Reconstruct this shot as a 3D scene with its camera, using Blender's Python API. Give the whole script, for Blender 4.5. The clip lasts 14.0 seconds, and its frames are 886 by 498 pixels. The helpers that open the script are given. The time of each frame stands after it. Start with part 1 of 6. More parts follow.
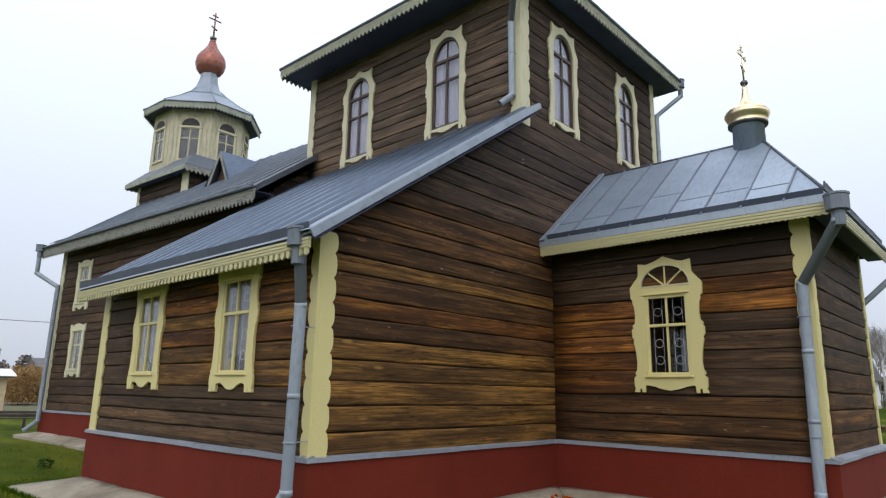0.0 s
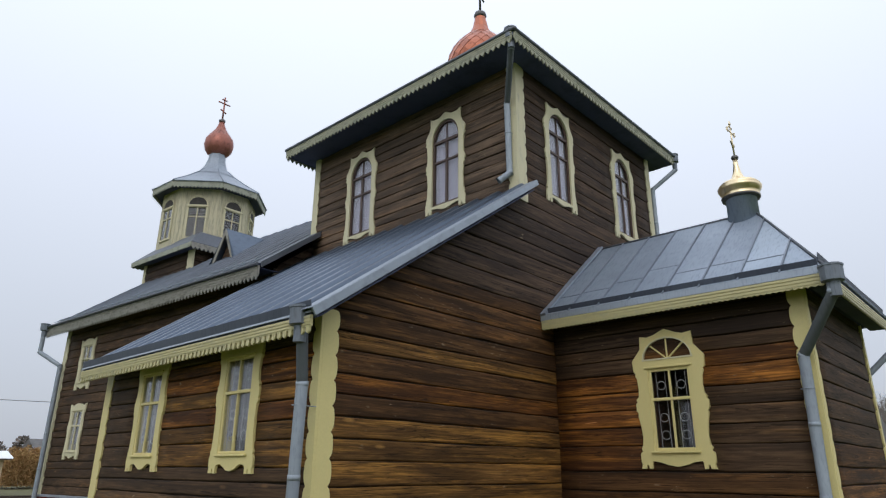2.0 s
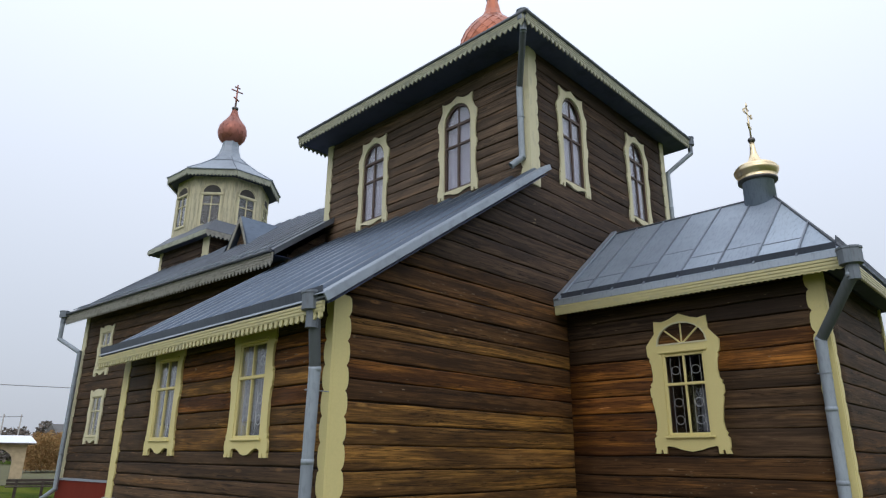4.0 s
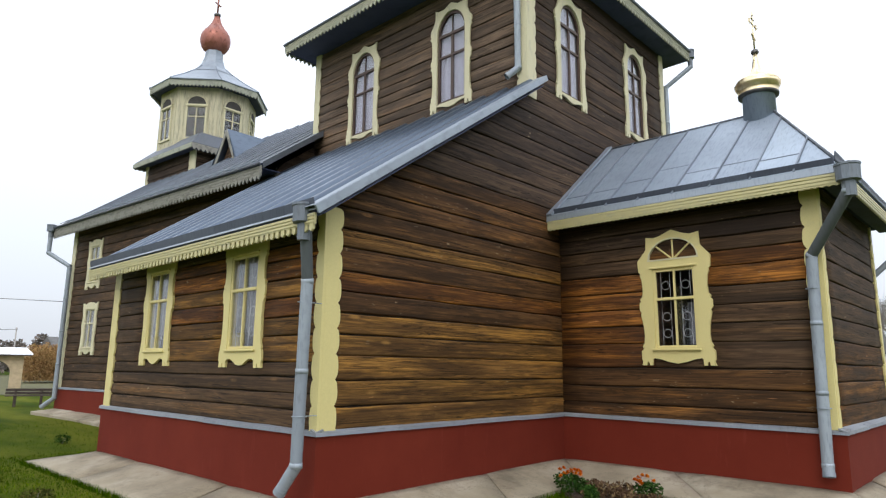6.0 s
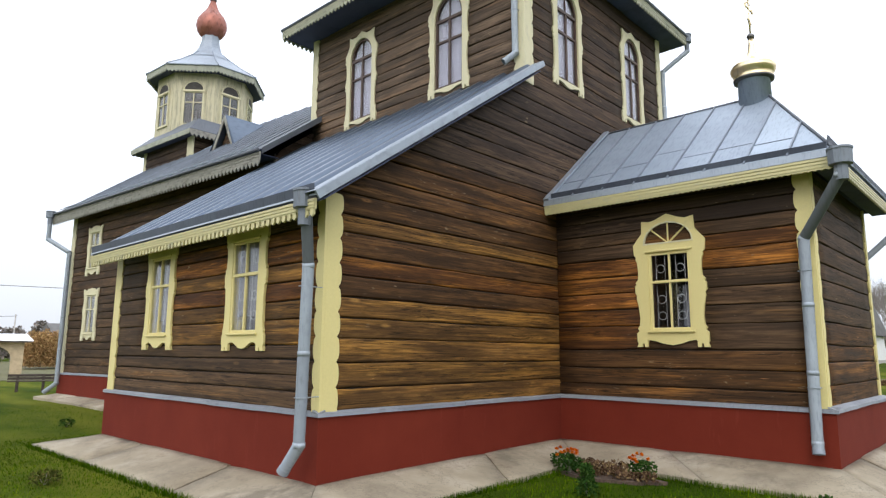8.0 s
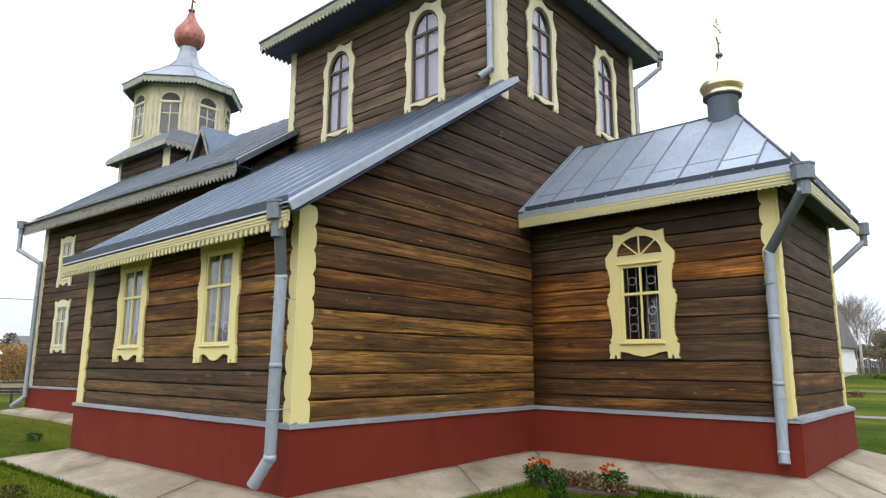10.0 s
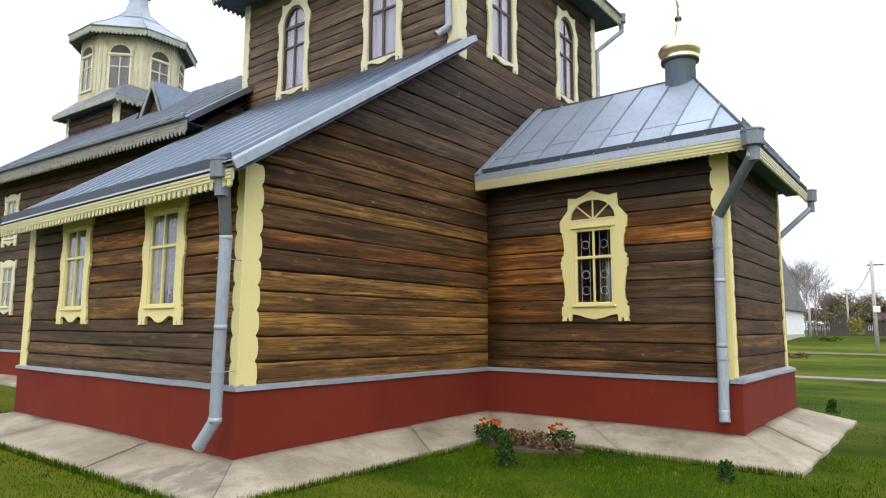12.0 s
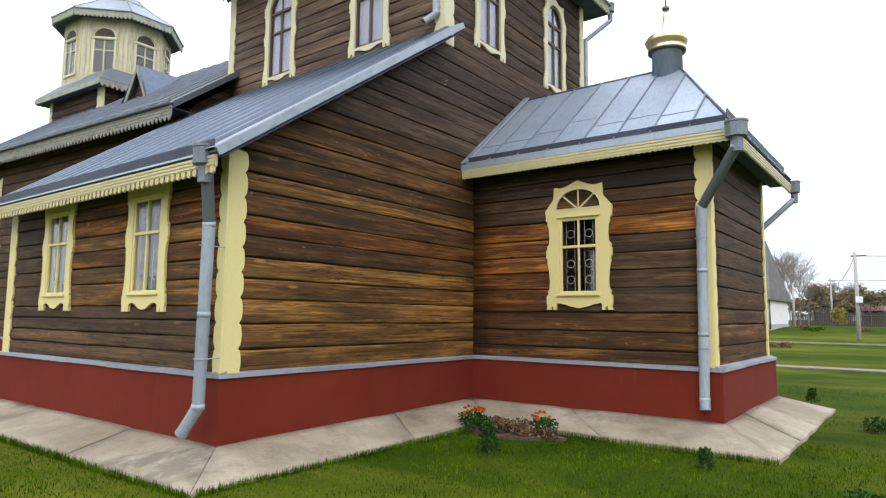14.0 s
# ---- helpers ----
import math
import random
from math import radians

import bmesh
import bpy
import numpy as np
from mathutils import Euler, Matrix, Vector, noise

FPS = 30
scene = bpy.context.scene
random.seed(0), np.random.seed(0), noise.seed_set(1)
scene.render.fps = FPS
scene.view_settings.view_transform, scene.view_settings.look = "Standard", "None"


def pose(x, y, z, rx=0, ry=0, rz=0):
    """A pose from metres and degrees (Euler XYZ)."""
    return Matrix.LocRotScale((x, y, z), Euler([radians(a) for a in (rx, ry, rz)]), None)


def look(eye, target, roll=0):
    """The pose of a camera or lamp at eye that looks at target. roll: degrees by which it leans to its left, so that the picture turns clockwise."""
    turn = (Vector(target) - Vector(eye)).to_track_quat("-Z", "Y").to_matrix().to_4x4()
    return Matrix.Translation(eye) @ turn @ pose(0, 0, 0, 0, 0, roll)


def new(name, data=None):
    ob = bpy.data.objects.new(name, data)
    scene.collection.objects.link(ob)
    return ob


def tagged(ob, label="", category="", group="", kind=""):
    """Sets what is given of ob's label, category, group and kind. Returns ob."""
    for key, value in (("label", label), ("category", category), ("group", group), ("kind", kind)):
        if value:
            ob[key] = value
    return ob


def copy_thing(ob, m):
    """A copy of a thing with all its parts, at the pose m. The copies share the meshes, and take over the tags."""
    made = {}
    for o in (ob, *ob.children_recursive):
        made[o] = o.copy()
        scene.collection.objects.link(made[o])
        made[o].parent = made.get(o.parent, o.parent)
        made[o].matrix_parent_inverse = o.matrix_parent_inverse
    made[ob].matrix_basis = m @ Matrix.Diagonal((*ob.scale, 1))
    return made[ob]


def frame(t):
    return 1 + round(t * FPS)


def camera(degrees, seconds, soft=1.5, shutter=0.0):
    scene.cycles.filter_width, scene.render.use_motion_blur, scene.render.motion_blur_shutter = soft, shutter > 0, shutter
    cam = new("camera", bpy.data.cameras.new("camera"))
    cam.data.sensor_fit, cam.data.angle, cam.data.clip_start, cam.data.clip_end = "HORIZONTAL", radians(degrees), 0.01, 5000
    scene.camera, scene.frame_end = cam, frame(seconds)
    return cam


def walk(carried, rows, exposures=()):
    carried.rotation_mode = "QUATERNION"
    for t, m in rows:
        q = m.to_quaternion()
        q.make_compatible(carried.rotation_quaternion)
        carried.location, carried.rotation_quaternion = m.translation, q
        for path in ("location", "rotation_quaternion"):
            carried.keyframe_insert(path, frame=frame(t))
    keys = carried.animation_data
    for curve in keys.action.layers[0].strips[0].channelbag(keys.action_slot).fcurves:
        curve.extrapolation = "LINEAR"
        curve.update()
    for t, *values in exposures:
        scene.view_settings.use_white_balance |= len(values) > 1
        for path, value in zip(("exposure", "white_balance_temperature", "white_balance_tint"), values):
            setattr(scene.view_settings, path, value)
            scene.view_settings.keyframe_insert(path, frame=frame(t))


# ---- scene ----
cam = camera(69.20, 14.0, 1.25)
PATH = [
    (0, (6.820, -5.090, 1.721), (5.5074, -3.6459, 2.1569), 1.03),
    (0.5, (6.845, -5.113, 1.713), (5.5165, -3.6899, 2.1731), 0.86),
    (1, (6.880, -5.136, 1.714), (5.5607, -3.7277, 2.2398), 0.71),
    (1.5, (6.925, -5.150, 1.729), (5.6162, -3.7574, 2.3187), 0.54),
    (2, (6.967, -5.167, 1.741), (5.6836, -3.7780, 2.3922), 0.38),
    (2.2, (7.001, -5.174, 1.746), (5.7206, -3.7918, 2.4179), 0.17),
    (2.725, (7.024, -5.173, 1.751), (5.7474, -3.7990, 2.4449), 0.08),
    (3.25, (7.011, -5.152, 1.747), (5.7188, -3.7836, 2.4219), 0.21),
    (3.775, (6.978, -5.124, 1.737), (5.6626, -3.7565, 2.3692), 0.42),
    (4.3, (6.940, -5.101, 1.727), (5.6063, -3.7279, 2.3072), 0.62),
    (4.5, (6.909, -5.091, 1.723), (5.5700, -3.7123, 2.2780), 0.80),
    (5, (6.880, -5.074, 1.710), (5.5287, -3.6854, 2.2074), 0.86),
    (5.5, (6.858, -5.064, 1.705), (5.5122, -3.6510, 2.1437), 0.91),
    (6, (6.843, -5.045, 1.702), (5.4996, -3.6086, 2.0662), 0.63),
    (6.5, (6.830, -5.033, 1.693), (5.4833, -3.5875, 2.0034), 0.51),
    (7, (6.847, -5.060, 1.675), (5.5120, -3.6001, 1.9664), 0.42),
    (7.5, (6.895, -5.078, 1.657), (5.5555, -3.6222, 1.9514), 0.31),
    (7.7, (6.908, -5.118, 1.666), (5.5659, -3.6675, 1.9733), 0.39),
    (8.225, (6.953, -5.163, 1.664), (5.6098, -3.7172, 1.9876), 0.23),
    (8.75, (7.006, -5.208, 1.665), (5.6664, -3.7635, 2.0121), -0.02),
    (9.275, (7.048, -5.223, 1.667), (5.7198, -3.7733, 2.0320), -0.13),
    (9.8, (7.062, -5.181, 1.666), (5.7540, -3.7135, 2.0325), 0.17),
    (10, (7.048, -5.144, 1.648), (5.7550, -3.6600, 2.0056), 0.27),
    (10.5, (7.052, -5.047, 1.660), (5.7871, -3.5379, 2.0089), 1.14),
    (11, (7.094, -5.012, 1.654), (5.8385, -3.4892, 1.9754), 1.01),
    (11.5, (7.126, -4.990, 1.653), (5.8991, -3.4333, 1.9218), 1.15),
    (12, (7.152, -4.936, 1.646), (5.9293, -3.3724, 1.8910), 0.30),
    (12.5, (7.200, -4.923, 1.648), (6.0056, -3.3370, 1.8892), 0.66),
    (13, (7.232, -4.922, 1.647), (6.0179, -3.3489, 1.8697), 0.45),
    (13.5, (7.228, -4.906, 1.650), (6.0076, -3.3363, 1.8640), 0.54),
    (14, (7.213, -4.906, 1.643), (6.0139, -3.3187, 1.8528), 0.55),
]
walk(cam, [(t, look(eye, target, roll)) for t, eye, target, roll in PATH], [(0, -0.57, 6120, 11), (1, -0.58, 6120, 11), (2, -0.84, 6190, 11), (4.5, -0.74, 6160, 11), (5, -0.62, 6220, 11), (6, -0.25, 6370, 10), (7.5, -0.06, 6400, 11), (10, 0.0, 6380, 11), (11, 0.12, 6380, 11), (14, 0.04, 6340, 11)])

# ---- sky and light ----
SUN_UP, SUN_TURN = radians(38), radians(140)
world = bpy.data.worlds.new("overcast_sky")
scene.world = world
world.use_nodes = True
wn, wl = world.node_tree.nodes, world.node_tree.links
sky = wn.new("ShaderNodeTexSky")
sky.sky_type, sky.sun_disc = "NISHITA", False
sky.sun_elevation, sky.sun_rotation, sky.dust_density, sky.air_density = SUN_UP, SUN_TURN, 4.0, 1.0
grey = wn.new("ShaderNodeMix")
grey.data_type = "RGBA"
grey.inputs[0].default_value = 0.82
grey.inputs[7].default_value = (10.3, 10.8, 11.6, 1)
wl.new(sky.outputs[0], grey.inputs[6])
# an overcast sky is brighter overhead than at the horizon
where, split, lift, cloud = wn.new("ShaderNodeTexCoord"), wn.new("ShaderNodeSeparateXYZ"), wn.new("ShaderNodeMapRange"), wn.new("ShaderNodeMix")
wl.new(where.outputs["Generated"], split.inputs[0])
wl.new(split.outputs[2], lift.inputs[0])
lift.inputs[2].default_value, lift.inputs[3].default_value, lift.inputs[4].default_value = 1.0, 0.66, 1.75
cloud.data_type, cloud.blend_type = "RGBA", "MULTIPLY"
cloud.inputs[0].default_value = 1.0
wl.new(grey.outputs[2], cloud.inputs[6])
wl.new(lift.outputs[0], cloud.inputs[7])
wl.new(cloud.outputs[2], wn["Background"].inputs[0])
wn["Background"].inputs[1].default_value = 0.15
sun = new("sun", bpy.data.lights.new("sun", "SUN"))
sun.data.energy, sun.data.angle, sun.data.color = 0.6, radians(25), (1.0, 0.96, 0.9)
sun.matrix_world = look((9, -14, 14), (0, 0, 0))

# ---- materials ----


class Nodes:
    """A small helper round one node material."""

    def __init__(self, name, rough=0.7, metal=0.0):
        self.mat = bpy.data.materials.new(name)
        self.mat.use_nodes = True
        self.tree = self.mat.node_tree
        self.bsdf = self.tree.nodes["Principled BSDF"]
        self.bsdf.inputs["Roughness"].default_value = rough
        self.bsdf.inputs["Metallic"].default_value = metal

    def add(self, kind, **values):
        n = self.tree.nodes.new("ShaderNode" + kind)
        for key, v in values.items():
            n.inputs[key.replace("_", " ")].default_value = v
        return n

    def link(self, a, b):
        self.tree.links.new(a, b)

    def coords(self, scale=(1, 1, 1), spread=0.0):
        tc = self.add("TexCoord")
        out = tc.outputs["Object"]
        if spread:
            info, mul, add = self.add("ObjectInfo"), self.add("VectorMath"), self.add("VectorMath")
            mul.operation, add.operation = "SCALE", "ADD"
            mul.inputs[0].default_value = (spread, spread * 0.37, spread * 0.71)
            self.link(info.outputs["Random"], mul.inputs["Scale"])
            self.link(out, add.inputs[0])
            self.link(mul.outputs[0], add.inputs[1])
            out = add.outputs[0]
        mp = self.add("Mapping", Scale=scale)
        self.link(out, mp.inputs["Vector"])
        return mp.outputs[0]

    def noise(self, vec, scale=1.0, detail=4.0, rough=0.55):
        n = self.add("TexNoise", Scale=scale, Detail=detail, Roughness=rough)
        self.link(vec, n.inputs["Vector"])
        return n.outputs[0]

    def ramp(self, value, stops):
        r = self.tree.nodes.new("ShaderNodeValToRGB")
        el = r.color_ramp.elements
        while len(el) < len(stops):
            el.new(0.5)
        for e, (p, c) in zip(el, stops):
            e.position, e.color = p, (*c, 1) if len(c) == 3 else c
        self.link(value, r.inputs[0])
        return r.outputs[0]

    def mix(self, fac, a, b, mode="MIX"):
        m = self.add("Mix")
        m.data_type, m.blend_type = "RGBA", mode
        for v, s in ((fac, 0), (a, 6), (b, 7)):
            if isinstance(v, (int, float)):
                m.inputs[s].default_value = v
            elif isinstance(v, tuple):
                m.inputs[s].default_value = (*v, 1)
            else:
                self.link(v, m.inputs[s])
        return m.outputs[2]

    def colour(self, out):
        self.link(out, self.bsdf.inputs["Base Color"])

    def bump(self, value, strength=0.3, distance=0.01):
        b = self.add("Bump", Strength=strength, Distance=distance)
        self.link(value, b.inputs["Height"])
        self.link(b.outputs[0], self.bsdf.inputs["Normal"])

    def rough(self, value, lo, hi):
        r = self.add("MapRange")
        r.inputs[3].default_value, r.inputs[4].default_value = lo, hi
        self.link(value, r.inputs[0])
        self.link(r.outputs[0], self.bsdf.inputs["Roughness"])


def log_wood(name, dark, mid, light, warm, warm_from):
    """Old oiled log: wandering grain, weathered bands, warm worn stretches, sparse knots, long checks."""
    n = Nodes(name, 0.75)
    n.bsdf.inputs["Specular IOR Level"].default_value = 0.2

    def warped(scale, spread, amount):
        base, wob, add = n.coords(scale, spread), n.add("VectorMath"), n.add("VectorMath")
        wob.operation, add.operation = "MULTIPLY", "ADD"
        sway = n.add("TexNoise", Scale=1.0, Detail=2.0)
        n.link(n.coords((0.8, 1.5, 2.5), spread), sway.inputs["Vector"])
        n.link(sway.outputs["Color"], wob.inputs[0])
        wob.inputs[1].default_value = (amount * 0.12, amount * 0.8, amount * 0.8)
        n.link(base, add.inputs[0])
        n.link(wob.outputs[0], add.inputs[1])
        return add.outputs[0]

    grain = n.noise(warped((0.9, 44, 70), 40, 5.0), 1.0, 5, 0.62)
    band = n.noise(warped((0.3, 5, 9), 40, 1.0), 1.0, 5, 0.62)
    streak = n.noise(warped((0.55, 15, 26), 55, 2.6), 1.0, 6, 0.68)
    col = n.ramp(n.mix(0.5, band, streak), [(0.36, dark), (0.5, mid), (0.67, light)])
    patch = n.noise(warped((0.3, 3, 5.5), 90, 1.1), 1.0, 6, 0.62)
    col = n.mix(n.ramp(patch, [(warm_from, (0, 0, 0)), (warm_from + 0.12, (0.75, 0.75, 0.75))]), col, n.mix(n.ramp(streak, [(0.36, (0, 0, 0)), (0.62, (1, 1, 1))]), tuple(c * 0.35 for c in warm), tuple(c * 1.2 for c in warm)))
    scuff = n.noise(warped((1.8, 13, 20), 33, 1.4), 1.0, 5, 0.7)
    col = n.mix(n.ramp(scuff, [(0.66, (0, 0, 0)), (0.72, (0.8, 0.8, 0.8))]), col, tuple(c * 1.2 + 0.06 for c in warm))
    col = n.mix(n.ramp(grain, [(0.34, (0.75, 0.75, 0.75)), (0.56, (0, 0, 0))]), col, dark)
    info = n.add("ObjectInfo")
    col = n.mix(1.0, col, n.ramp(info.outputs["Random"], [(0, (0.74, 0.71, 0.68)), (0.5, (1.0, 0.96, 0.92)), (1, (1.3, 1.22, 1.12))]), "MULTIPLY")
    knot = n.add("TexVoronoi", Scale=1.0)
    n.link(warped((1.3, 3, 4.4), 60, 0.25), knot.inputs["Vector"])
    some = n.ramp(n.noise(n.coords((0.7, 0.7, 1.1), 71), 1.0, 2), [(0.48, (0, 0, 0)), (0.54, (1, 1, 1))])
    col = n.mix(n.mix(1.0, n.ramp(knot.outputs["Distance"], [(0.05, (0.6, 0.6, 0.6)), (0.16, (0, 0, 0))]), some, "MULTIPLY"), col, tuple(c * 1.05 + 0.015 for c in warm))
    col = n.mix(n.mix(1.0, n.ramp(knot.outputs["Distance"], [(0.02, (0.8, 0.8, 0.8)), (0.05, (0, 0, 0))]), some, "MULTIPLY"), col, dark)
    chip = n.noise(warped((7, 20, 26), 83, 0.8), 1.0, 3, 0.6)
    bare = n.ramp(n.noise(n.coords((0.9, 1.5, 2.2), 37), 1.0, 2), [(0.5, (0, 0, 0)), (0.6, (1, 1, 1))])
    col = n.mix(n.mix(1.0, n.ramp(chip, [(0.655, (0, 0, 0)), (0.7, (0.8, 0.8, 0.8))]), bare, "MULTIPLY"), col, (0.36, 0.27, 0.16))
    stain = n.noise(warped((0.45, 3.2, 5.0), 64, 1.6), 1.0, 7, 0.66)
    col = n.mix(n.ramp(stain, [(0.4, (0.75, 0.75, 0.75)), (0.56, (0, 0, 0))]), col, dark)
    check = n.noise(warped((0.26, 9, 15), 70, 1.5), 1.0, 4, 0.55)
    line = n.ramp(check, [(0.474, (0, 0, 0)), (0.495, (1, 1, 1)), (0.516, (0, 0, 0))])
    where = n.ramp(n.noise(n.coords((0.4, 2, 3), 20), 1.0, 3), [(0.38, (0, 0, 0)), (0.5, (1, 1, 1))])
    crack = n.mix(1.0, line, where, "MULTIPLY")
    col = n.mix(crack, col, tuple(c * 0.3 for c in dark))
    n.colour(col)
    n.bump(n.mix(crack, n.mix(0.5, grain, streak), (0, 0, 0)), 0.4, 0.012)
    n.rough(band, 0.6, 0.85)
    return n.mat


def painted(name, base, worn, rough=0.5, amount=0.62, scale=3.0, long=(1, 1, 1)):
    n = Nodes(name, rough)
    a, b = n.noise(n.coords(long, 20), scale, 6, 0.65), n.noise(n.coords((1, 1, 1), 30), 45, 3)
    col = n.mix(n.ramp(a, [(amount, (0, 0, 0)), (amount + 0.14, (0.75, 0.75, 0.75))]), base, worn)
    col = n.mix(n.ramp(b, [(0.3, (0.12, 0.12, 0.12)), (0.6, (0, 0, 0))]), col, tuple(c * 0.6 for c in base))
    n.colour(col)
    n.bump(b, 0.05, 0.004)
    n.rough(a, rough - 0.08, rough + 0.15)
    return n.mat


def sheet_metal(name, base, stain, rough=0.42, metal=0.55):
    n = Nodes(name, rough, metal)
    big, small = n.noise(n.coords((1, 1, 1), 25), 0.9, 5, 0.6), n.noise(n.coords((6, 1, 1), 10), 6, 4)
    col = n.mix(n.ramp(big, [(0.35, (0, 0, 0)), (0.75, (0.8, 0.8, 0.8))]), base, stain)
    col = n.mix(n.ramp(small, [(0.52, (0, 0, 0)), (0.72, (0.5, 0.5, 0.5))]), col, tuple(c * 0.55 for c in base))
    info = n.add("ObjectInfo")
    col = n.mix(1.0, col, n.ramp(info.outputs["Random"], [(0, (0.86, 0.86, 0.88)), (1, (1.1, 1.1, 1.1))]), "MULTIPLY")
    n.colour(col)
    n.bump(big, 0.25, 0.03)
    n.rough(small, rough - 0.1, rough + 0.18)
    return n.mat


def plain(name, base, rough=0.6, metal=0.0, vary=0.3, scale=8.0, bump=0.1):
    n = Nodes(name, rough, metal)
    a = n.noise(n.coords((1, 1, 1), 15), scale, 5, 0.6)
    n.colour(n.mix(n.ramp(a, [(0.3, (0, 0, 0)), (0.7, (1, 1, 1))]), tuple(c * (1 - vary) for c in base), tuple(min(1, c * (1 + vary)) for c in base)))
    n.bump(a, bump, 0.01)
    return n.mat


WOOD = log_wood("log_wood", (0.028, 0.0145, 0.007), (0.1, 0.051, 0.02), (0.2, 0.106, 0.04), (0.34, 0.155, 0.036), 0.53)
WOOD_TAN = log_wood("log_wood_tan", (0.046, 0.0235, 0.0088), (0.175, 0.091, 0.027), (0.325, 0.18, 0.054), (0.48, 0.25, 0.054), 0.47)
WOOD_WARM = log_wood("log_wood_warm", (0.04, 0.0165, 0.007), (0.165, 0.066, 0.019), (0.3, 0.13, 0.032), (0.56, 0.235, 0.04), 0.46)
WOOD_GREY = log_wood("log_wood_grey", (0.038, 0.0235, 0.014), (0.107, 0.065, 0.036), (0.19, 0.122, 0.068), (0.25, 0.135, 0.05), 0.58)
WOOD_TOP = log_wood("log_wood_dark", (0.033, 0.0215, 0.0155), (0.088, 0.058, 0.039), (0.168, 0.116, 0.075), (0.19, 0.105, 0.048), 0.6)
# tower logs lightened to include the bright sky's veiling glare in their colour
WOOD_TOWER_GLARE = log_wood("log_wood_tower", (0.062, 0.044, 0.032), (0.165, 0.117, 0.082), (0.3, 0.222, 0.155), (0.3, 0.18, 0.09), 0.55)
CORE = plain("wall_core_timber", (0.02, 0.014, 0.01), 0.9)
YELLOW = painted("yellow_paint", (0.72, 0.62, 0.27), (0.5, 0.45, 0.25), 0.5, 0.64, 2.5)
CREAM = painted("weathered_cream_paint", (0.66, 0.61, 0.4), (0.48, 0.45, 0.33), 0.62, 0.55, 4, (2, 2, 0.6))
EAVE_CREAM = painted("weathered_eave_paint", (0.58, 0.52, 0.27), (0.44, 0.41, 0.27), 0.6, 0.52, 4)
GREENISH = painted("faded_fascia_paint", (0.45, 0.44, 0.32), (0.27, 0.28, 0.23), 0.65, 0.5, 4)
GREYFASCIA = painted("bare_grey_fascia_wood", (0.3, 0.29, 0.25), (0.16, 0.15, 0.13), 0.8, 0.5, 5)
BROWN = painted("brown_sash_paint", (0.075, 0.042, 0.03), (0.08, 0.05, 0.04), 0.45)
# navy tone carries the shade under the eaves, lifted a little for sky glare
SOFFIT = painted("dark_soffit_boards", (0.06, 0.072, 0.135), (0.04, 0.047, 0.085), 0.7, 0.5, 2)
ROOF = sheet_metal("zinc_roof_sheet", (0.34, 0.395, 0.46), (0.245, 0.29, 0.345), 0.48, 0.5)
AISLE_METAL = sheet_metal("blue_grey_aisle_sheet", (0.105, 0.135, 0.18), (0.075, 0.098, 0.132), 0.3, 0.6)
BOARDS = painted("faded_belfry_boards", (0.6, 0.55, 0.37), (0.36, 0.34, 0.25), 0.7, 0.48, 5, (3, 3, 0.4))
PALEFASCIA = painted("faded_belfry_fascia", (0.36, 0.37, 0.29), (0.2, 0.21, 0.18), 0.75, 0.5, 6)
BELFRY_METAL = sheet_metal("dull_belfry_sheet", (0.3, 0.34, 0.39), (0.23, 0.26, 0.3), 0.5, 0.3)
ROOF_DARK = sheet_metal("dull_roof_sheet", (0.15, 0.165, 0.19), (0.1, 0.11, 0.12), 0.55, 0.35)
TRIM = sheet_metal("light_verge_metal", (0.36, 0.405, 0.455), (0.27, 0.305, 0.345), 0.45, 0.4)
FLASH = sheet_metal("grey_flashing", (0.3, 0.32, 0.35), (0.22, 0.23, 0.25), 0.55, 0.3)
GUTTER = sheet_metal("dark_gutter_metal", (0.085, 0.1, 0.13), (0.06, 0.07, 0.09), 0.5, 0.3)
# darker copy of the roof sheet: the seams' shaded sides are in its colour
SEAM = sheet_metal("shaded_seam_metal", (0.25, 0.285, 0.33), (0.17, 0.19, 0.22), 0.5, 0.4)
PIPE = sheet_metal("galvanised_pipe", (0.36, 0.405, 0.45), (0.24, 0.27, 0.3), 0.58, 0.25)
HOPPER = sheet_metal("hopper_metal", (0.19, 0.215, 0.245), (0.14, 0.16, 0.18), 0.5, 0.3)
PIPE_DARK = sheet_metal("dark_pipe", (0.13, 0.145, 0.15), (0.1, 0.112, 0.115), 0.5, 0.3)
COPPER = sheet_metal("copper_dome_sheet", (0.36, 0.14, 0.1), (0.25, 0.1, 0.075), 0.4, 0.6)
COPPER_ORANGE = sheet_metal("orange_copper_scale", (0.5, 0.17, 0.09), (0.36, 0.12, 0.07), 0.34, 0.6)
GOLD = sheet_metal("gilded_metal", (0.95, 0.8, 0.52), (0.9, 0.7, 0.4), 0.3, 0.9)
IRON = plain("dark_iron", (0.12, 0.115, 0.11), 0.45, 0.7)
# lilac tint adds the panes' sky reflection to the cloth's colour
CURTAIN = plain("white_curtain_cloth", (0.41, 0.39, 0.48), 0.9, 0, 0.08, 20)
LACE = plain("white_lace_cloth", (0.17, 0.165, 0.18), 0.9, 0, 0.3, 30)
GRILLE = plain("pale_painted_grille", (0.5, 0.5, 0.5), 0.5)
# near-black, so the gloom of unlit rooms is in the colour
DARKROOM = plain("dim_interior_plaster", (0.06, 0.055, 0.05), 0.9)


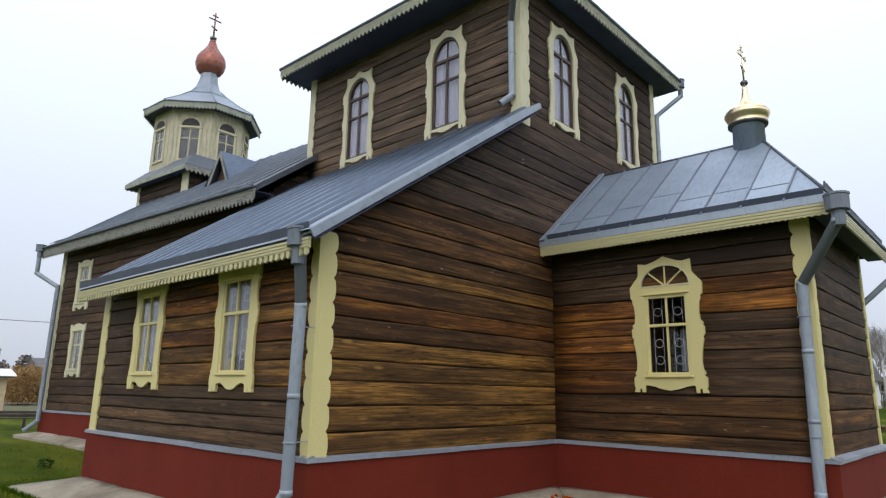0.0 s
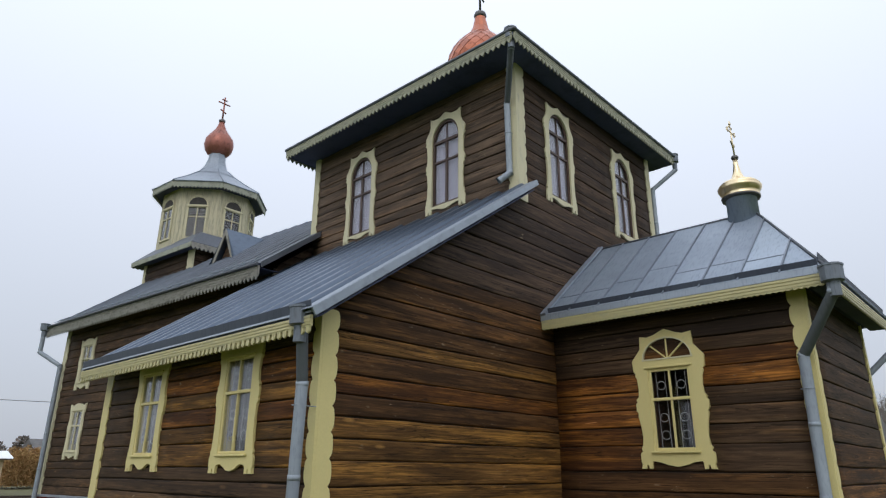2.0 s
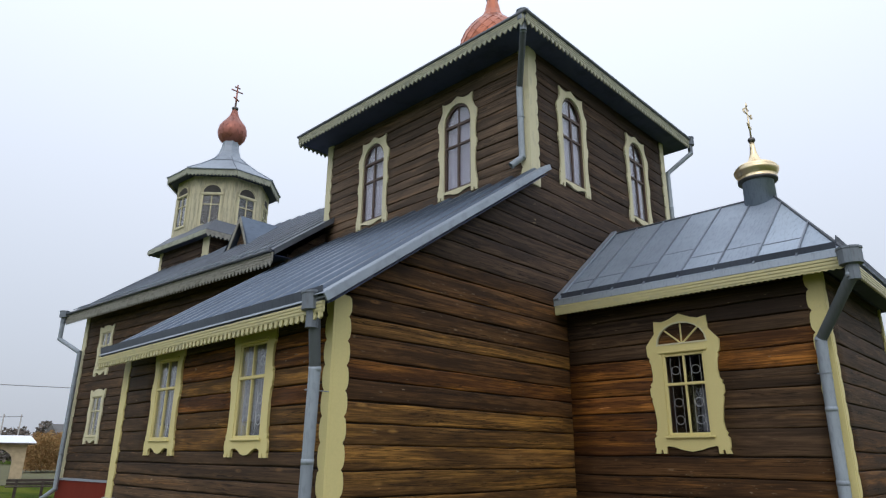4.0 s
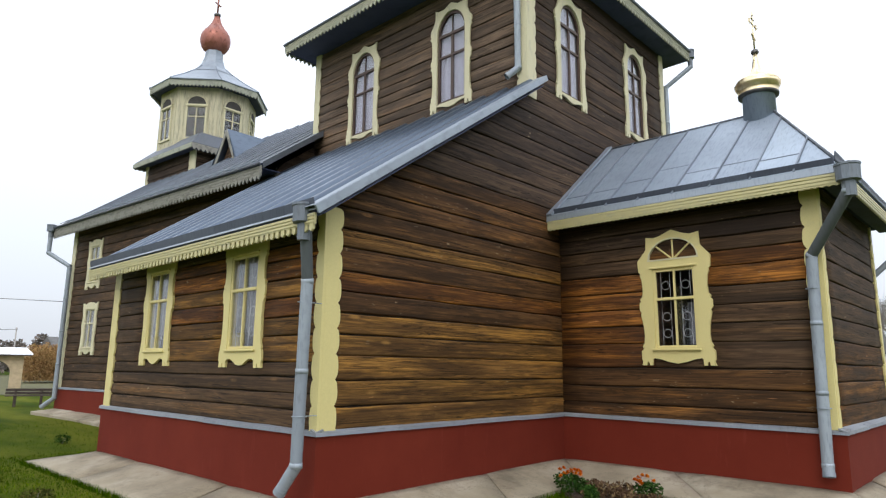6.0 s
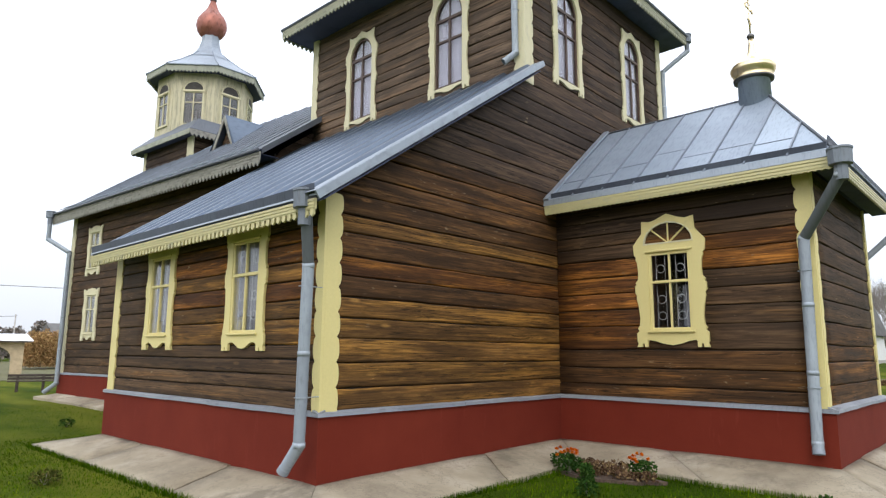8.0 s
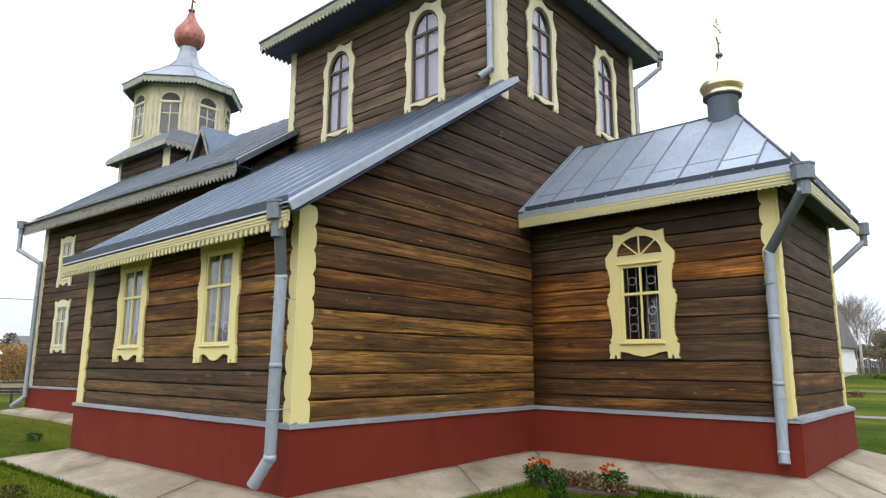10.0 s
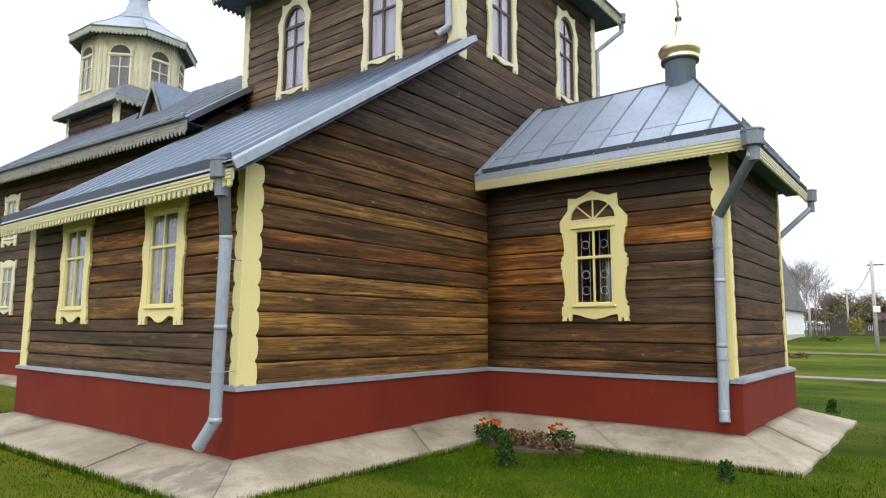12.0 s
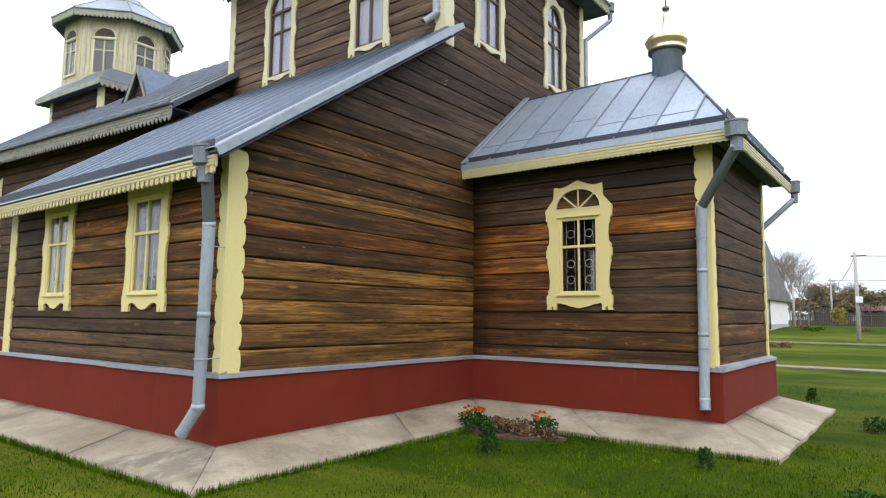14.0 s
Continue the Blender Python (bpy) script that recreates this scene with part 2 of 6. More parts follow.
def glass_material():
    n = Nodes("window_glass", 0.03)
    n.bsdf.inputs["Transmission Weight"].default_value = 1.0
    n.bsdf.inputs["IOR"].default_value = 1.5
    n.bsdf.inputs["Base Color"].default_value = (0.93, 0.95, 0.97, 1)
    n.bump(n.noise(n.coords((1, 1, 1), 30), 2.0, 2), 0.06, 0.02)
    return n.mat


GLASS = glass_material()


def plinth_material():
    n = Nodes("red_plinth_plaster", 0.9)
    n.bsdf.inputs["Specular IOR Level"].default_value = 0.2
    a, b = n.noise(n.coords((1, 1, 1)), 0.8, 5, 0.6), n.noise(n.coords((1, 1, 1)), 60, 3)
    c = n.noise(n.coords((3, 3, 0.5)), 2.5, 5, 0.7)
    col = n.ramp(a, [(0.3, (0.128, 0.0155, 0.0072)), (0.7, (0.163, 0.0235, 0.0112))])
    col = n.mix(n.ramp(c, [(0.6, (0, 0, 0)), (0.8, (0.4, 0.4, 0.4))]), col, (0.23, 0.05, 0.035))
    n.colour(col)
    n.bump(b, 0.2, 0.006)
    return n.mat


PLINTH = plinth_material()


def concrete_material():
    n = Nodes("worn_apron_concrete", 0.88)
    a, b = n.noise(n.coords((1, 1, 1)), 0.6, 6, 0.6), n.noise(n.coords((1, 1, 1)), 55, 4)
    c, d = n.noise(n.coords((1, 1, 1), 7), 1.1, 7, 0.72), n.noise(n.coords((1, 1, 1)), 0.42, 6, 0.66)
    col = n.ramp(a, [(0.34, (0.23, 0.19, 0.13)), (0.5, (0.335, 0.285, 0.2)), (0.64, (0.43, 0.375, 0.285))])
    col = n.mix(n.ramp(c, [(0.54, (0, 0, 0)), (0.68, (0.5, 0.5, 0.5))]), col, (0.15, 0.125, 0.09))
    col = n.mix(n.ramp(d, [(0.53, (0, 0, 0)), (0.61, (0.75, 0.75, 0.75))]), col, (0.12, 0.1, 0.066))
    veins = n.noise(n.coords((1, 1, 1), 3), 1.3, 6, 0.75)
    col = n.mix(n.ramp(veins, [(0.488, (0, 0, 0)), (0.5, (0.7, 0.7, 0.7)), (0.512, (0, 0, 0))]), col, (0.17, 0.14, 0.1))
    col = n.mix(n.ramp(b, [(0.3, (0.25, 0.25, 0.25)), (0.55, (0, 0, 0))]), col, (0.26, 0.22, 0.165))
    n.colour(col)
    n.bump(n.mix(0.5, a, b), 0.45, 0.02)
    return n.mat


CONCRETE = concrete_material()


def lawn_material():
    n = Nodes("autumn_lawn", 1.0)
    n.bsdf.inputs["Specular IOR Level"].default_value = 0.05
    a, b = n.noise(n.coords((1, 1, 1)), 0.35, 6, 0.65), n.noise(n.coords((1, 1, 1)), 14, 5, 0.7)
    col = n.ramp(a, [(0.32, (0.022, 0.041, 0.002)), (0.5, (0.038, 0.064, 0.003)), (0.66, (0.066, 0.086, 0.005))])
    col = n.mix(n.ramp(b, [(0.35, (0.6, 0.6, 0.6)), (0.6, (0, 0, 0))]), col, (0.03, 0.055, 0.004))
    far = n.noise(n.coords((0.05, 0.16, 1)), 1.0, 5, 0.7)
    col = n.mix(n.ramp(far, [(0.48, (0, 0, 0)), (0.62, (0.8, 0.8, 0.8))]), col, (0.12, 0.128, 0.014))
    n.colour(col)
    n.bump(b, 0.8, 0.03)
    return n.mat


LAWN = lawn_material()


def blade_material(name, a, b, c, patchy=False):
    n = Nodes(name, 0.95)
    n.bsdf.inputs["Specular IOR Level"].default_value = 0.03
    geo = n.add("NewGeometry")
    col = n.ramp(geo.outputs["Random Per Island"], [(0.0, a), (0.55, b), (1.0, c)])
    if patchy:
        col = n.mix(1.0, col, n.ramp(n.noise(n.coords((1, 1, 1)), 0.9, 5, 0.65), [(0.34, (0.5, 0.62, 0.6)), (0.5, (1, 1.06, 1)), (0.64, (1.65, 1.5, 1.0))]), "MULTIPLY")
    n.colour(col)
    return n.mat


BLADE = blade_material("grass_blade", (0.022, 0.054, 0.0012), (0.047, 0.095, 0.0018), (0.1, 0.137, 0.004), True)
LEAF_RED = blade_material("red_leaf", (0.12, 0.02, 0.012), (0.22, 0.035, 0.02), (0.3, 0.06, 0.03))
LEAF_GREEN = blade_material("dark_green_leaf", (0.015, 0.04, 0.008), (0.03, 0.075, 0.014), (0.06, 0.11, 0.02))
LEAF_DRY = blade_material("withered_leaf", (0.06, 0.035, 0.022), (0.12, 0.07, 0.04), (0.24, 0.17, 0.08))
LEAF_AUTUMN = blade_material("autumn_leaf", (0.25, 0.15, 0.07), (0.36, 0.21, 0.09), (0.38, 0.28, 0.12))
LEAF_YELLOW = blade_material("yellow_leaf", (0.24, 0.21, 0.05), (0.34, 0.29, 0.07), (0.18, 0.18, 0.05))
# distance haze is mixed into this pale brown-grey leaf colour
LEAF_HAZE = blade_material("far_tree_leaf", (0.13, 0.115, 0.1), (0.18, 0.155, 0.135), (0.24, 0.2, 0.165))
LEAF_THICKET = blade_material("thicket_leaf", (0.17, 0.145, 0.1), (0.26, 0.215, 0.145), (0.33, 0.27, 0.15))
LEAF_OLIVE = blade_material("olive_leaf", (0.035, 0.045, 0.01), (0.07, 0.08, 0.018), (0.12, 0.1, 0.03))
PETAL = blade_material("orange_petal", (0.5, 0.08, 0.006), (0.7, 0.16, 0.008), (0.8, 0.28, 0.015))
TWIG = plain("bare_twig_bark", (0.2, 0.175, 0.15), 0.9)
SOIL = plain("flower_bed_soil", (0.09, 0.06, 0.042), 0.95, 0, 0.5, 25, 0.6)
POLE = plain("weathered_concrete_pole", (0.42, 0.4, 0.37), 0.85)
FENCE = plain("old_grey_fence_wood", (0.085, 0.072, 0.058), 0.9)
STONE = plain("tan_stone", (0.48, 0.38, 0.24), 0.85, 0, 0.2, 3)
WHITEWASH = plain("white_wall_plaster", (0.8, 0.8, 0.78), 0.8, 0, 0.05, 2)
SLATE = plain("grey_slate_roof", (0.13, 0.125, 0.12), 0.85, 0, 0.3, 2)
REDROOF = plain("dull_red_roof", (0.22, 0.1, 0.11), 0.8, 0, 0.2, 2)
WHITEROOF = plain("pale_metal_roof", (0.82, 0.84, 0.86), 0.4, 0.2, 0.05)
EARTH = plain("olive_worn_earth", (0.1, 0.095, 0.035), 0.95, 0, 0.45, 3, 0.5)
FENCE_DARK = plain("dark_rail_wood", (0.075, 0.058, 0.048), 0.9)
DIRT = plain("trodden_path", (0.2, 0.18, 0.15), 0.95, 0, 0.25, 4, 0.5)

# ---- building helpers ----
rng = random.Random(7)
R0 = Matrix.Identity(4)
RE = Matrix.Rotation(radians(90), 4, "Z")


def part(name, bm, material, parent=None, label="", m=None):
    me = bpy.data.meshes.new(name)
    bm.normal_update()
    bm.to_mesh(me)
    bm.free()
    me.materials.append(material)
    ob = new(name, me)
    ob.parent = parent
    if m is not None:
        ob.matrix_local = m
    return tagged(ob, label)


def again(ob, parent, m):
    """One more object on the same mesh."""
    o = new(ob.name.split(".")[0], ob.data)
    o.parent = parent
    o.matrix_local = m
    return tagged(o, ob.get("label", ""))


def add_box(bm, lo, hi, bevel=0.0):
    made = bmesh.ops.create_cube(bm, size=1)["verts"]
    for v in made:
        v.co = [lo[k] + (v.co[k] + 0.5) * (hi[k] - lo[k]) for k in range(3)]
    if bevel:
        bmesh.ops.bevel(bm, geom=list({e for v in made for e in v.link_edges}), offset=bevel, segments=1, affect="EDGES", profile=0.5)
    return bm


def box(lo, hi, bevel=0.0):
    return add_box(bmesh.new(), lo, hi, bevel)


def plate(outer, holes=(), y0=0.0, y1=-0.03):
    """A board cut to an outline in x and z, with holes, from depth y0 to y1."""
    bm = bmesh.new()
    edges = []
    for loop in (outer, *holes):
        vs = [bm.verts.new((u, y1, v)) for u, v in loop]
        edges += [bm.edges.new((vs[i], vs[(i + 1) % len(vs)])) for i in range(len(vs))]
    bmesh.ops.triangle_fill(bm, edges=edges, use_beauty=True, use_dissolve=False)
    faces = list(bm.faces)
    out = bmesh.ops.extrude_face_region(bm, geom=faces)["geom"]
    for v in out:
        if isinstance(v, bmesh.types.BMVert):
            v.co.y = y0
    bmesh.ops.recalc_face_normals(bm, faces=bm.faces)
    return bm


def mirrored(half):
    """A closed outline from its right half, which runs from the bottom middle to the top middle."""
    left = [(-u, v) for u, v in reversed(half) if abs(u) > 1e-6]
    return list(half) + left


def tube(points, r, sides=12, bm=None, closed_ends=True):
    bm = bm or bmesh.new()
    pts = [Vector(p) for p in points]
    rings = []
    for i, p in enumerate(pts):
        d = (pts[min(i + 1, len(pts) - 1)] - pts[max(i - 1, 0)]).normalized()
        a = d.cross(Vector((0.31, 0.17, 0.93))) if abs(d.z) < 0.95 else d.cross(Vector((1, 0, 0)))
        a.normalize()
        b = d.cross(a)
        rr = r[i] if isinstance(r, (list, tuple)) else r
        rings.append([bm.verts.new(p + rr * (math.cos(t) * a + math.sin(t) * b)) for t in (2 * math.pi * k / sides for k in range(sides))])
    for r0, r1 in zip(rings, rings[1:]):
        for k in range(sides):
            f = bm.faces.new((r0[k], r0[(k + 1) % sides], r1[(k + 1) % sides], r1[k]))
            f.smooth = sides > 6
    if closed_ends:
        bm.faces.new(rings[0])
        bm.faces.new(rings[-1])
    bmesh.ops.recalc_face_normals(bm, faces=bm.faces)
    return bm


def lathe(profile, centre, sides=32, smooth=True, turn=0.0):
    bm = bmesh.new()
    rings = []
    for r, z in profile:
        rings.append([bm.verts.new((centre[0] + r * math.cos(turn + 2 * math.pi * k / sides), centre[1] + r * math.sin(turn + 2 * math.pi * k / sides), z)) for k in range(sides)])
    for r0, r1 in zip(rings, rings[1:]):
        for k in range(sides):
            f = bm.faces.new((r0[k], r0[(k + 1) % sides], r1[(k + 1) % sides], r1[k]))
            f.smooth = smooth
    bm.faces.new(rings[0])
    bm.faces.new(rings[-1])
    bmesh.ops.recalc_face_normals(bm, faces=bm.faces)
    return bm


def prism(points, shift):
    """A slab from a flat outline of 3D points, pushed by shift."""
    bm = bmesh.new()
    a = [bm.verts.new(p) for p in points]
    b = [bm.verts.new(Vector(p) + Vector(shift)) for p in points]
    bm.faces.new(a)
    bm.faces.new(list(reversed(b)))
    for i in range(len(a)):
        j = (i + 1) % len(a)
        bm.faces.new((a[i], b[i], b[j], a[j]))
    bmesh.ops.recalc_face_normals(bm, faces=bm.faces)
    return bm


church = tagged(new("church"), "dark log church with yellow carved trim and grey metal roofs", "church")
church.location = (0, 0, 0)
GZ = -0.22  # lawn
PZ = 0.88  # top of the plinth
YC = 7.72  # the church's long axis


# ---- log walls ----
def log(u0b, u0t, u1b, u1t, z0, z1, depth, r):
    n = max(2, int((u1b - u0b) / 0.5))
    bm = bmesh.new()
    rings = []
    gap = 0.007
    for i in range(n + 1):
        f = i / n
        lo, hi = z0 + gap + r.uniform(-0.009, 0.009), z1 - gap + r.uniform(-0.009, 0.009)
        ub, ut = u0b + (u1b - u0b) * f, u0t + (u1t - u0t) * f
        d = depth + r.uniform(-0.006, 0.006)
        um = lambda z: ub + (ut - ub) * (z - z0) / (z1 - z0)
        h = hi - lo
        rings.append([bm.verts.new((um(z), y, z)) for y, z in ((0.02, lo), (-d * 0.55, lo), (-d * 0.95, lo + 0.008), (-d, lo + 0.025), (-d * 0.99, hi - 0.022), (-d * 0.94, hi - 0.006), (-d * 0.5, hi), (0.02, hi))])
    for a, b in zip(rings, rings[1:]):
        for k in range(7):
            f = bm.faces.new((a[k], b[k], b[k + 1], a[k + 1]))
            f.smooth = 2 <= k <= 4
    bm.faces.new(rings[0])
    bm.faces.new(list(reversed(rings[-1])))
    bmesh.ops.recalc_face_normals(bm, faces=bm.faces)
    return bm


def log_wall(origin, turn, width, z0, z1, openings=(), left=None, right=None, choose=None, seed=1, step=0.275, thick=0.22, label="wall of dark weathered logs", seams=()):
    """A wall in local x and z that faces -y. left and right give where it starts and ends at a height."""
    r = random.Random(seed)
    left, right = left or (lambda z: 0.0), right or (lambda z: width)
    choose = choose or (lambda u, z: WOOD)
    m = Matrix.Translation(origin) @ turn
    bm = bmesh.new()
    zs = sorted({z0, z1, *(v for o in openings for v in (o[2], o[3])), *(z0 + (z1 - z0) * i / 14 for i in range(15))})
    for za, zb in zip(zs, zs[1:]):
        zm = (za + zb) / 2
        cuts = sorted((o[0], o[1]) for o in openings if o[2] < zm < o[3])
        start, end = max(left(za), left(zb)), min(right(za), right(zb))
        for c0, c1 in [*cuts, (end, None)]:
            if min(c0, end) - start > 0.02:
                add_box(bm, (start, 0.0, za), (min(c0, end), thick, zb))
            start = c1 if c1 is not None else start
    wall = part("wall", bm, CORE, church, label, m)
    z = z0
    while z < z1 - 0.05:
        h = min(step * r.uniform(0.8, 1.2), z1 - z)
        above = [v for v in seams if v > z + 0.02]
        if above:
            h = above[0] - z
        if z1 - z - h < 0.1:
            h = z1 - z
        a0, a1, b0, b1 = left(z), left(z + h), right(z), right(z + h)
        if b0 - a0 > 0.1:
            cuts = sorted((o[0], o[1]) for o in openings if min(o[3], z + h) - max(o[2], z) > 0.05)
            ends = [(a0, a1)] + [x for c0, c1 in cuts for x in ((c0, c0), (c1, c1))] + [(b0, b1)]
            for (s0, s1), (e0, e1) in zip(ends[::2], ends[1::2]):
                if e0 - s0 > 0.04:
                    part("log", log(s0, s1, e0, e1, z, z + h, 0.04 * r.uniform(0.75, 1.1), r), choose((s0 + e0) / 2, z + h / 2), wall)
            for c0, c1, o0, o1 in openings:
                for lo, hi in ((z, min(o0, z + h)), (max(o1, z), z + h)):
                    if hi - lo > 0.05 and h - (hi - lo) > 0.05:
                        part("log", log(c0, c0, c1, c1, lo, hi, 0.034, r), choose((c0 + c1) / 2, z + h / 2), wall)
        z += h
    return wall


SLOPE_T = 0.69  # side aisle roof


def aisle_z(y):
    return 3.62 + SLOPE_T * (y + 0.49)


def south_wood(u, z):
    # top courses get dark wood, standing in for shade below the eave
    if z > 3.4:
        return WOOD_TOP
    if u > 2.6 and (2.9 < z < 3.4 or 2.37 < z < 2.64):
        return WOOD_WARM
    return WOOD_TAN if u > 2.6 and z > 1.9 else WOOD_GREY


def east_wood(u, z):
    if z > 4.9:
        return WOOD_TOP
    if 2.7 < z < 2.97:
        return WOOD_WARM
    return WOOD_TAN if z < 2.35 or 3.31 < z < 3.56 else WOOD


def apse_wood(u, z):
    # dark wood for the top logs: the eave's shade put into their colour
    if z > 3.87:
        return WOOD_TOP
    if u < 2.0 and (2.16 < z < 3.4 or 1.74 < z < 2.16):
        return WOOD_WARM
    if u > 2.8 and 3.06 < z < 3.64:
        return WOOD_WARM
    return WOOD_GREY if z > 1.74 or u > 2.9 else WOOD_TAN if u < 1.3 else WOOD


W_AISLE = ((-1.9, 1.675), (-4.87, 1.685))
W_TOWER_S = (-1.97, -4.93)
W_TOWER_E = (6.17, 9.17)
W_APSE = (2.31, 1.785)
TZ = 7.22  # foot of the tower windows
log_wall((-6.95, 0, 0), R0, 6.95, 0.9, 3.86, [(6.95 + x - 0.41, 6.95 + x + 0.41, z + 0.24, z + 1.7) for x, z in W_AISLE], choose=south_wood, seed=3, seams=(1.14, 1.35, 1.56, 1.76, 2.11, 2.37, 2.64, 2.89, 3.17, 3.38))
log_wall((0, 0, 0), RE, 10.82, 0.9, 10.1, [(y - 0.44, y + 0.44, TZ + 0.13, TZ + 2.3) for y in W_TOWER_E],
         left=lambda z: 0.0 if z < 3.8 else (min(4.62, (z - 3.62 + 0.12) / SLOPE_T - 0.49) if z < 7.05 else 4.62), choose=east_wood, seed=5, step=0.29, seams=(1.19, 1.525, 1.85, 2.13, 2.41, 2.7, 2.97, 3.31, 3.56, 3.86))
log_wall((-6.93, 4.62, 0), R0, 6.93, 6.4, 10.1, [(6.93 + x - 0.44, 6.93 + x + 0.44, TZ + 0.13, TZ + 2.3) for x in W_TOWER_S], choose=lambda u, z: WOOD_TOWER_GLARE, seed=6, step=0.26)
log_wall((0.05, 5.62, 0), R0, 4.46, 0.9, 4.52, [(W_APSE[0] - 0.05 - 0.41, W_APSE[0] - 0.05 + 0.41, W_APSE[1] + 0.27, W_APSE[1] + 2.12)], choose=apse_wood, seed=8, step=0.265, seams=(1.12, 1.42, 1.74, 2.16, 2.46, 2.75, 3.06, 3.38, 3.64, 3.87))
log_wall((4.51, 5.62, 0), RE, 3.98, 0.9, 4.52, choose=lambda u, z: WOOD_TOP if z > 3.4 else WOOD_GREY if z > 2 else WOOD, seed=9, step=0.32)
NX, NY = -18.4, 3.4  # far corner of the nave
NAVE_W = ((-16.45, 1.99, 0.9), (-16.55, 4.19, 0.88))
log_wall((NX, NY, 0), R0, 11.45, 0.9, 6.5, [(x - NX - 0.4, x - NX + 0.4, z + 0.24, z + 1.68) for x, z, s in NAVE_W], choose=lambda u, z: WOOD_GREY, seed=10, step=0.26)
log_wall((-6.9, NY, 0), RE, 1.2, 5.9, 7.6, right=lambda z: 1.2, left=lambda z: max(0.0, (z - 6.6) / 0.75), choose=lambda u, z: WOOD_TOP, seed=12)
BX, BH = -17.15, 1.8
log_wall((BX - BH, YC - BH, 0), R0, 2 * BH, 7.2, 9.8, choose=lambda u, z: WOOD_TOP, seed=13)
log_wall((BX + BH, YC - BH, 0), RE, 2 * BH, 7.2, 9.8, choose=lambda u, z: WOOD_TOP, seed=14)

# plain walls that close the building behind, and its floor and inner ceilings
for lo, hi in (((-6.93, 10.6, 0.0), (-0.22, 10.82, 10.1)), ((-6.93, 4.84, 7.0), (-6.73, 10.6, 10.1)),
               ((0.25, 9.4, 0.0), (4.29, 9.6, 4.5)), ((NX, 11.8, 0.0), (-6.93, 12.04, 6.5)), ((NX, 3.62, 0.0), (NX + 0.2, 11.8, 6.5)),
               ((-6.95, 10.82, 0.0), (-6.75, 12.04, 6.5)), ((BX - BH, YC - BH + 0.22, 7.2), (BX - BH + 0.2, YC + BH, 9.8)), ((BX - BH + 0.2, YC + BH - 0.2, 7.2), (BX + BH - 0.22, YC + BH, 9.8))):
    part("wall", box(lo, hi), WOOD_TOP, church)
part("wall", prism([(-6.95, 0.22, 0), (-6.95, 3.4, 0), (-6.95, 3.4, aisle_z(3.4) - 0.15), (-6.95, 0.22, aisle_z(0.22) - 0.15)], (0.18, 0, 0)), WOOD_GREY, church)
# unseen floors and added inner screens, coloured dark like unlit rooms behind the glass
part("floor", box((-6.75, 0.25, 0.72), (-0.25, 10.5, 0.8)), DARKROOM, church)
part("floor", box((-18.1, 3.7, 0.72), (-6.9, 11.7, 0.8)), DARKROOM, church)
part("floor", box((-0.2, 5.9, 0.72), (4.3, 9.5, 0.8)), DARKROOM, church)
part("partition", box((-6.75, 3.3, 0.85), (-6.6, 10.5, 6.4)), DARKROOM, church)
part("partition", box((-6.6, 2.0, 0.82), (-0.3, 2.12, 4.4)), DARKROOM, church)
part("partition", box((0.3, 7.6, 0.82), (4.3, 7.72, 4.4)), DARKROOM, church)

# ---- plinth and flashing ----
FOOT = [(-7.03, -0.08), (0.08, -0.08), (0.08, 5.54), (4.66, 5.54), (4.66, 9.74), (0.08, 9.74), (0.08, 10.9), (-7.03, 10.9)]
part("plinth", prism([(x, y, -0.5) for x, y in FOOT], (0, 0, PZ + 0.48)), PLINTH, church, "smooth red-painted plaster plinth")
part("plinth", box((NX - 0.08, NY - 0.08, -0.5), (-7.04, 12.1, PZ - 0.02)), PLINTH, church, "smooth red-painted plaster plinth")


def flashing(a, b, out):
    """A sloped metal strip on the plinth from a to b; out points away from the wall."""
    a, b, o = Vector((*a, 0)), Vector((*b, 0)), Vector((*out, 0))
    n = max(1, int((b - a).length / 1.4))
    for i in range(n):
        p, q = a.lerp(b, i / n), a.lerp(b, (i + 1) / n - 0.0006)
        bm = bmesh.new()
        sag = rng.uniform(-0.006, 0.006)
        prof = [(-0.02, PZ + 0.05), (0.1, PZ + 0.012 + sag), (0.108, PZ - 0.035 + sag), (0.1, PZ - 0.035 + sag), (0.092, PZ - 0.002 + sag), (-0.02, PZ + 0.03)]
        va, vb = [bm.verts.new(p + o * d + Vector((0, 0, z))) for d, z in prof], [bm.verts.new(q + o * d + Vector((0, 0, z))) for d, z in prof]
        for k in range(6):
            bm.faces.new((va[k], vb[k], vb[(k + 1) % 6], va[(k + 1) % 6]))
        bm.faces.new(va)
        bm.faces.new(list(reversed(vb)))
        bmesh.ops.recalc_face_normals(bm, faces=bm.faces)
        part("flashing", bm, FLASH, church, "grey sheet metal flashing")


flashing((-7.08, 0), (0.1, 0), (0, -1))
flashing((0, -0.1), (0, 5.6), (1, 0))
flashing((0.02, 5.62), (4.7, 5.62), (0, -1))
flashing((4.58, 5.52), (4.58, 9.76), (1, 0))
part('flashing', box((4.5, 5.6, PZ + 0.03), (4.57, 9.7, PZ + 0.046)), FLASH, church)
flashing((NX - 0.1, NY), (-7.0, NY), (0, -1))


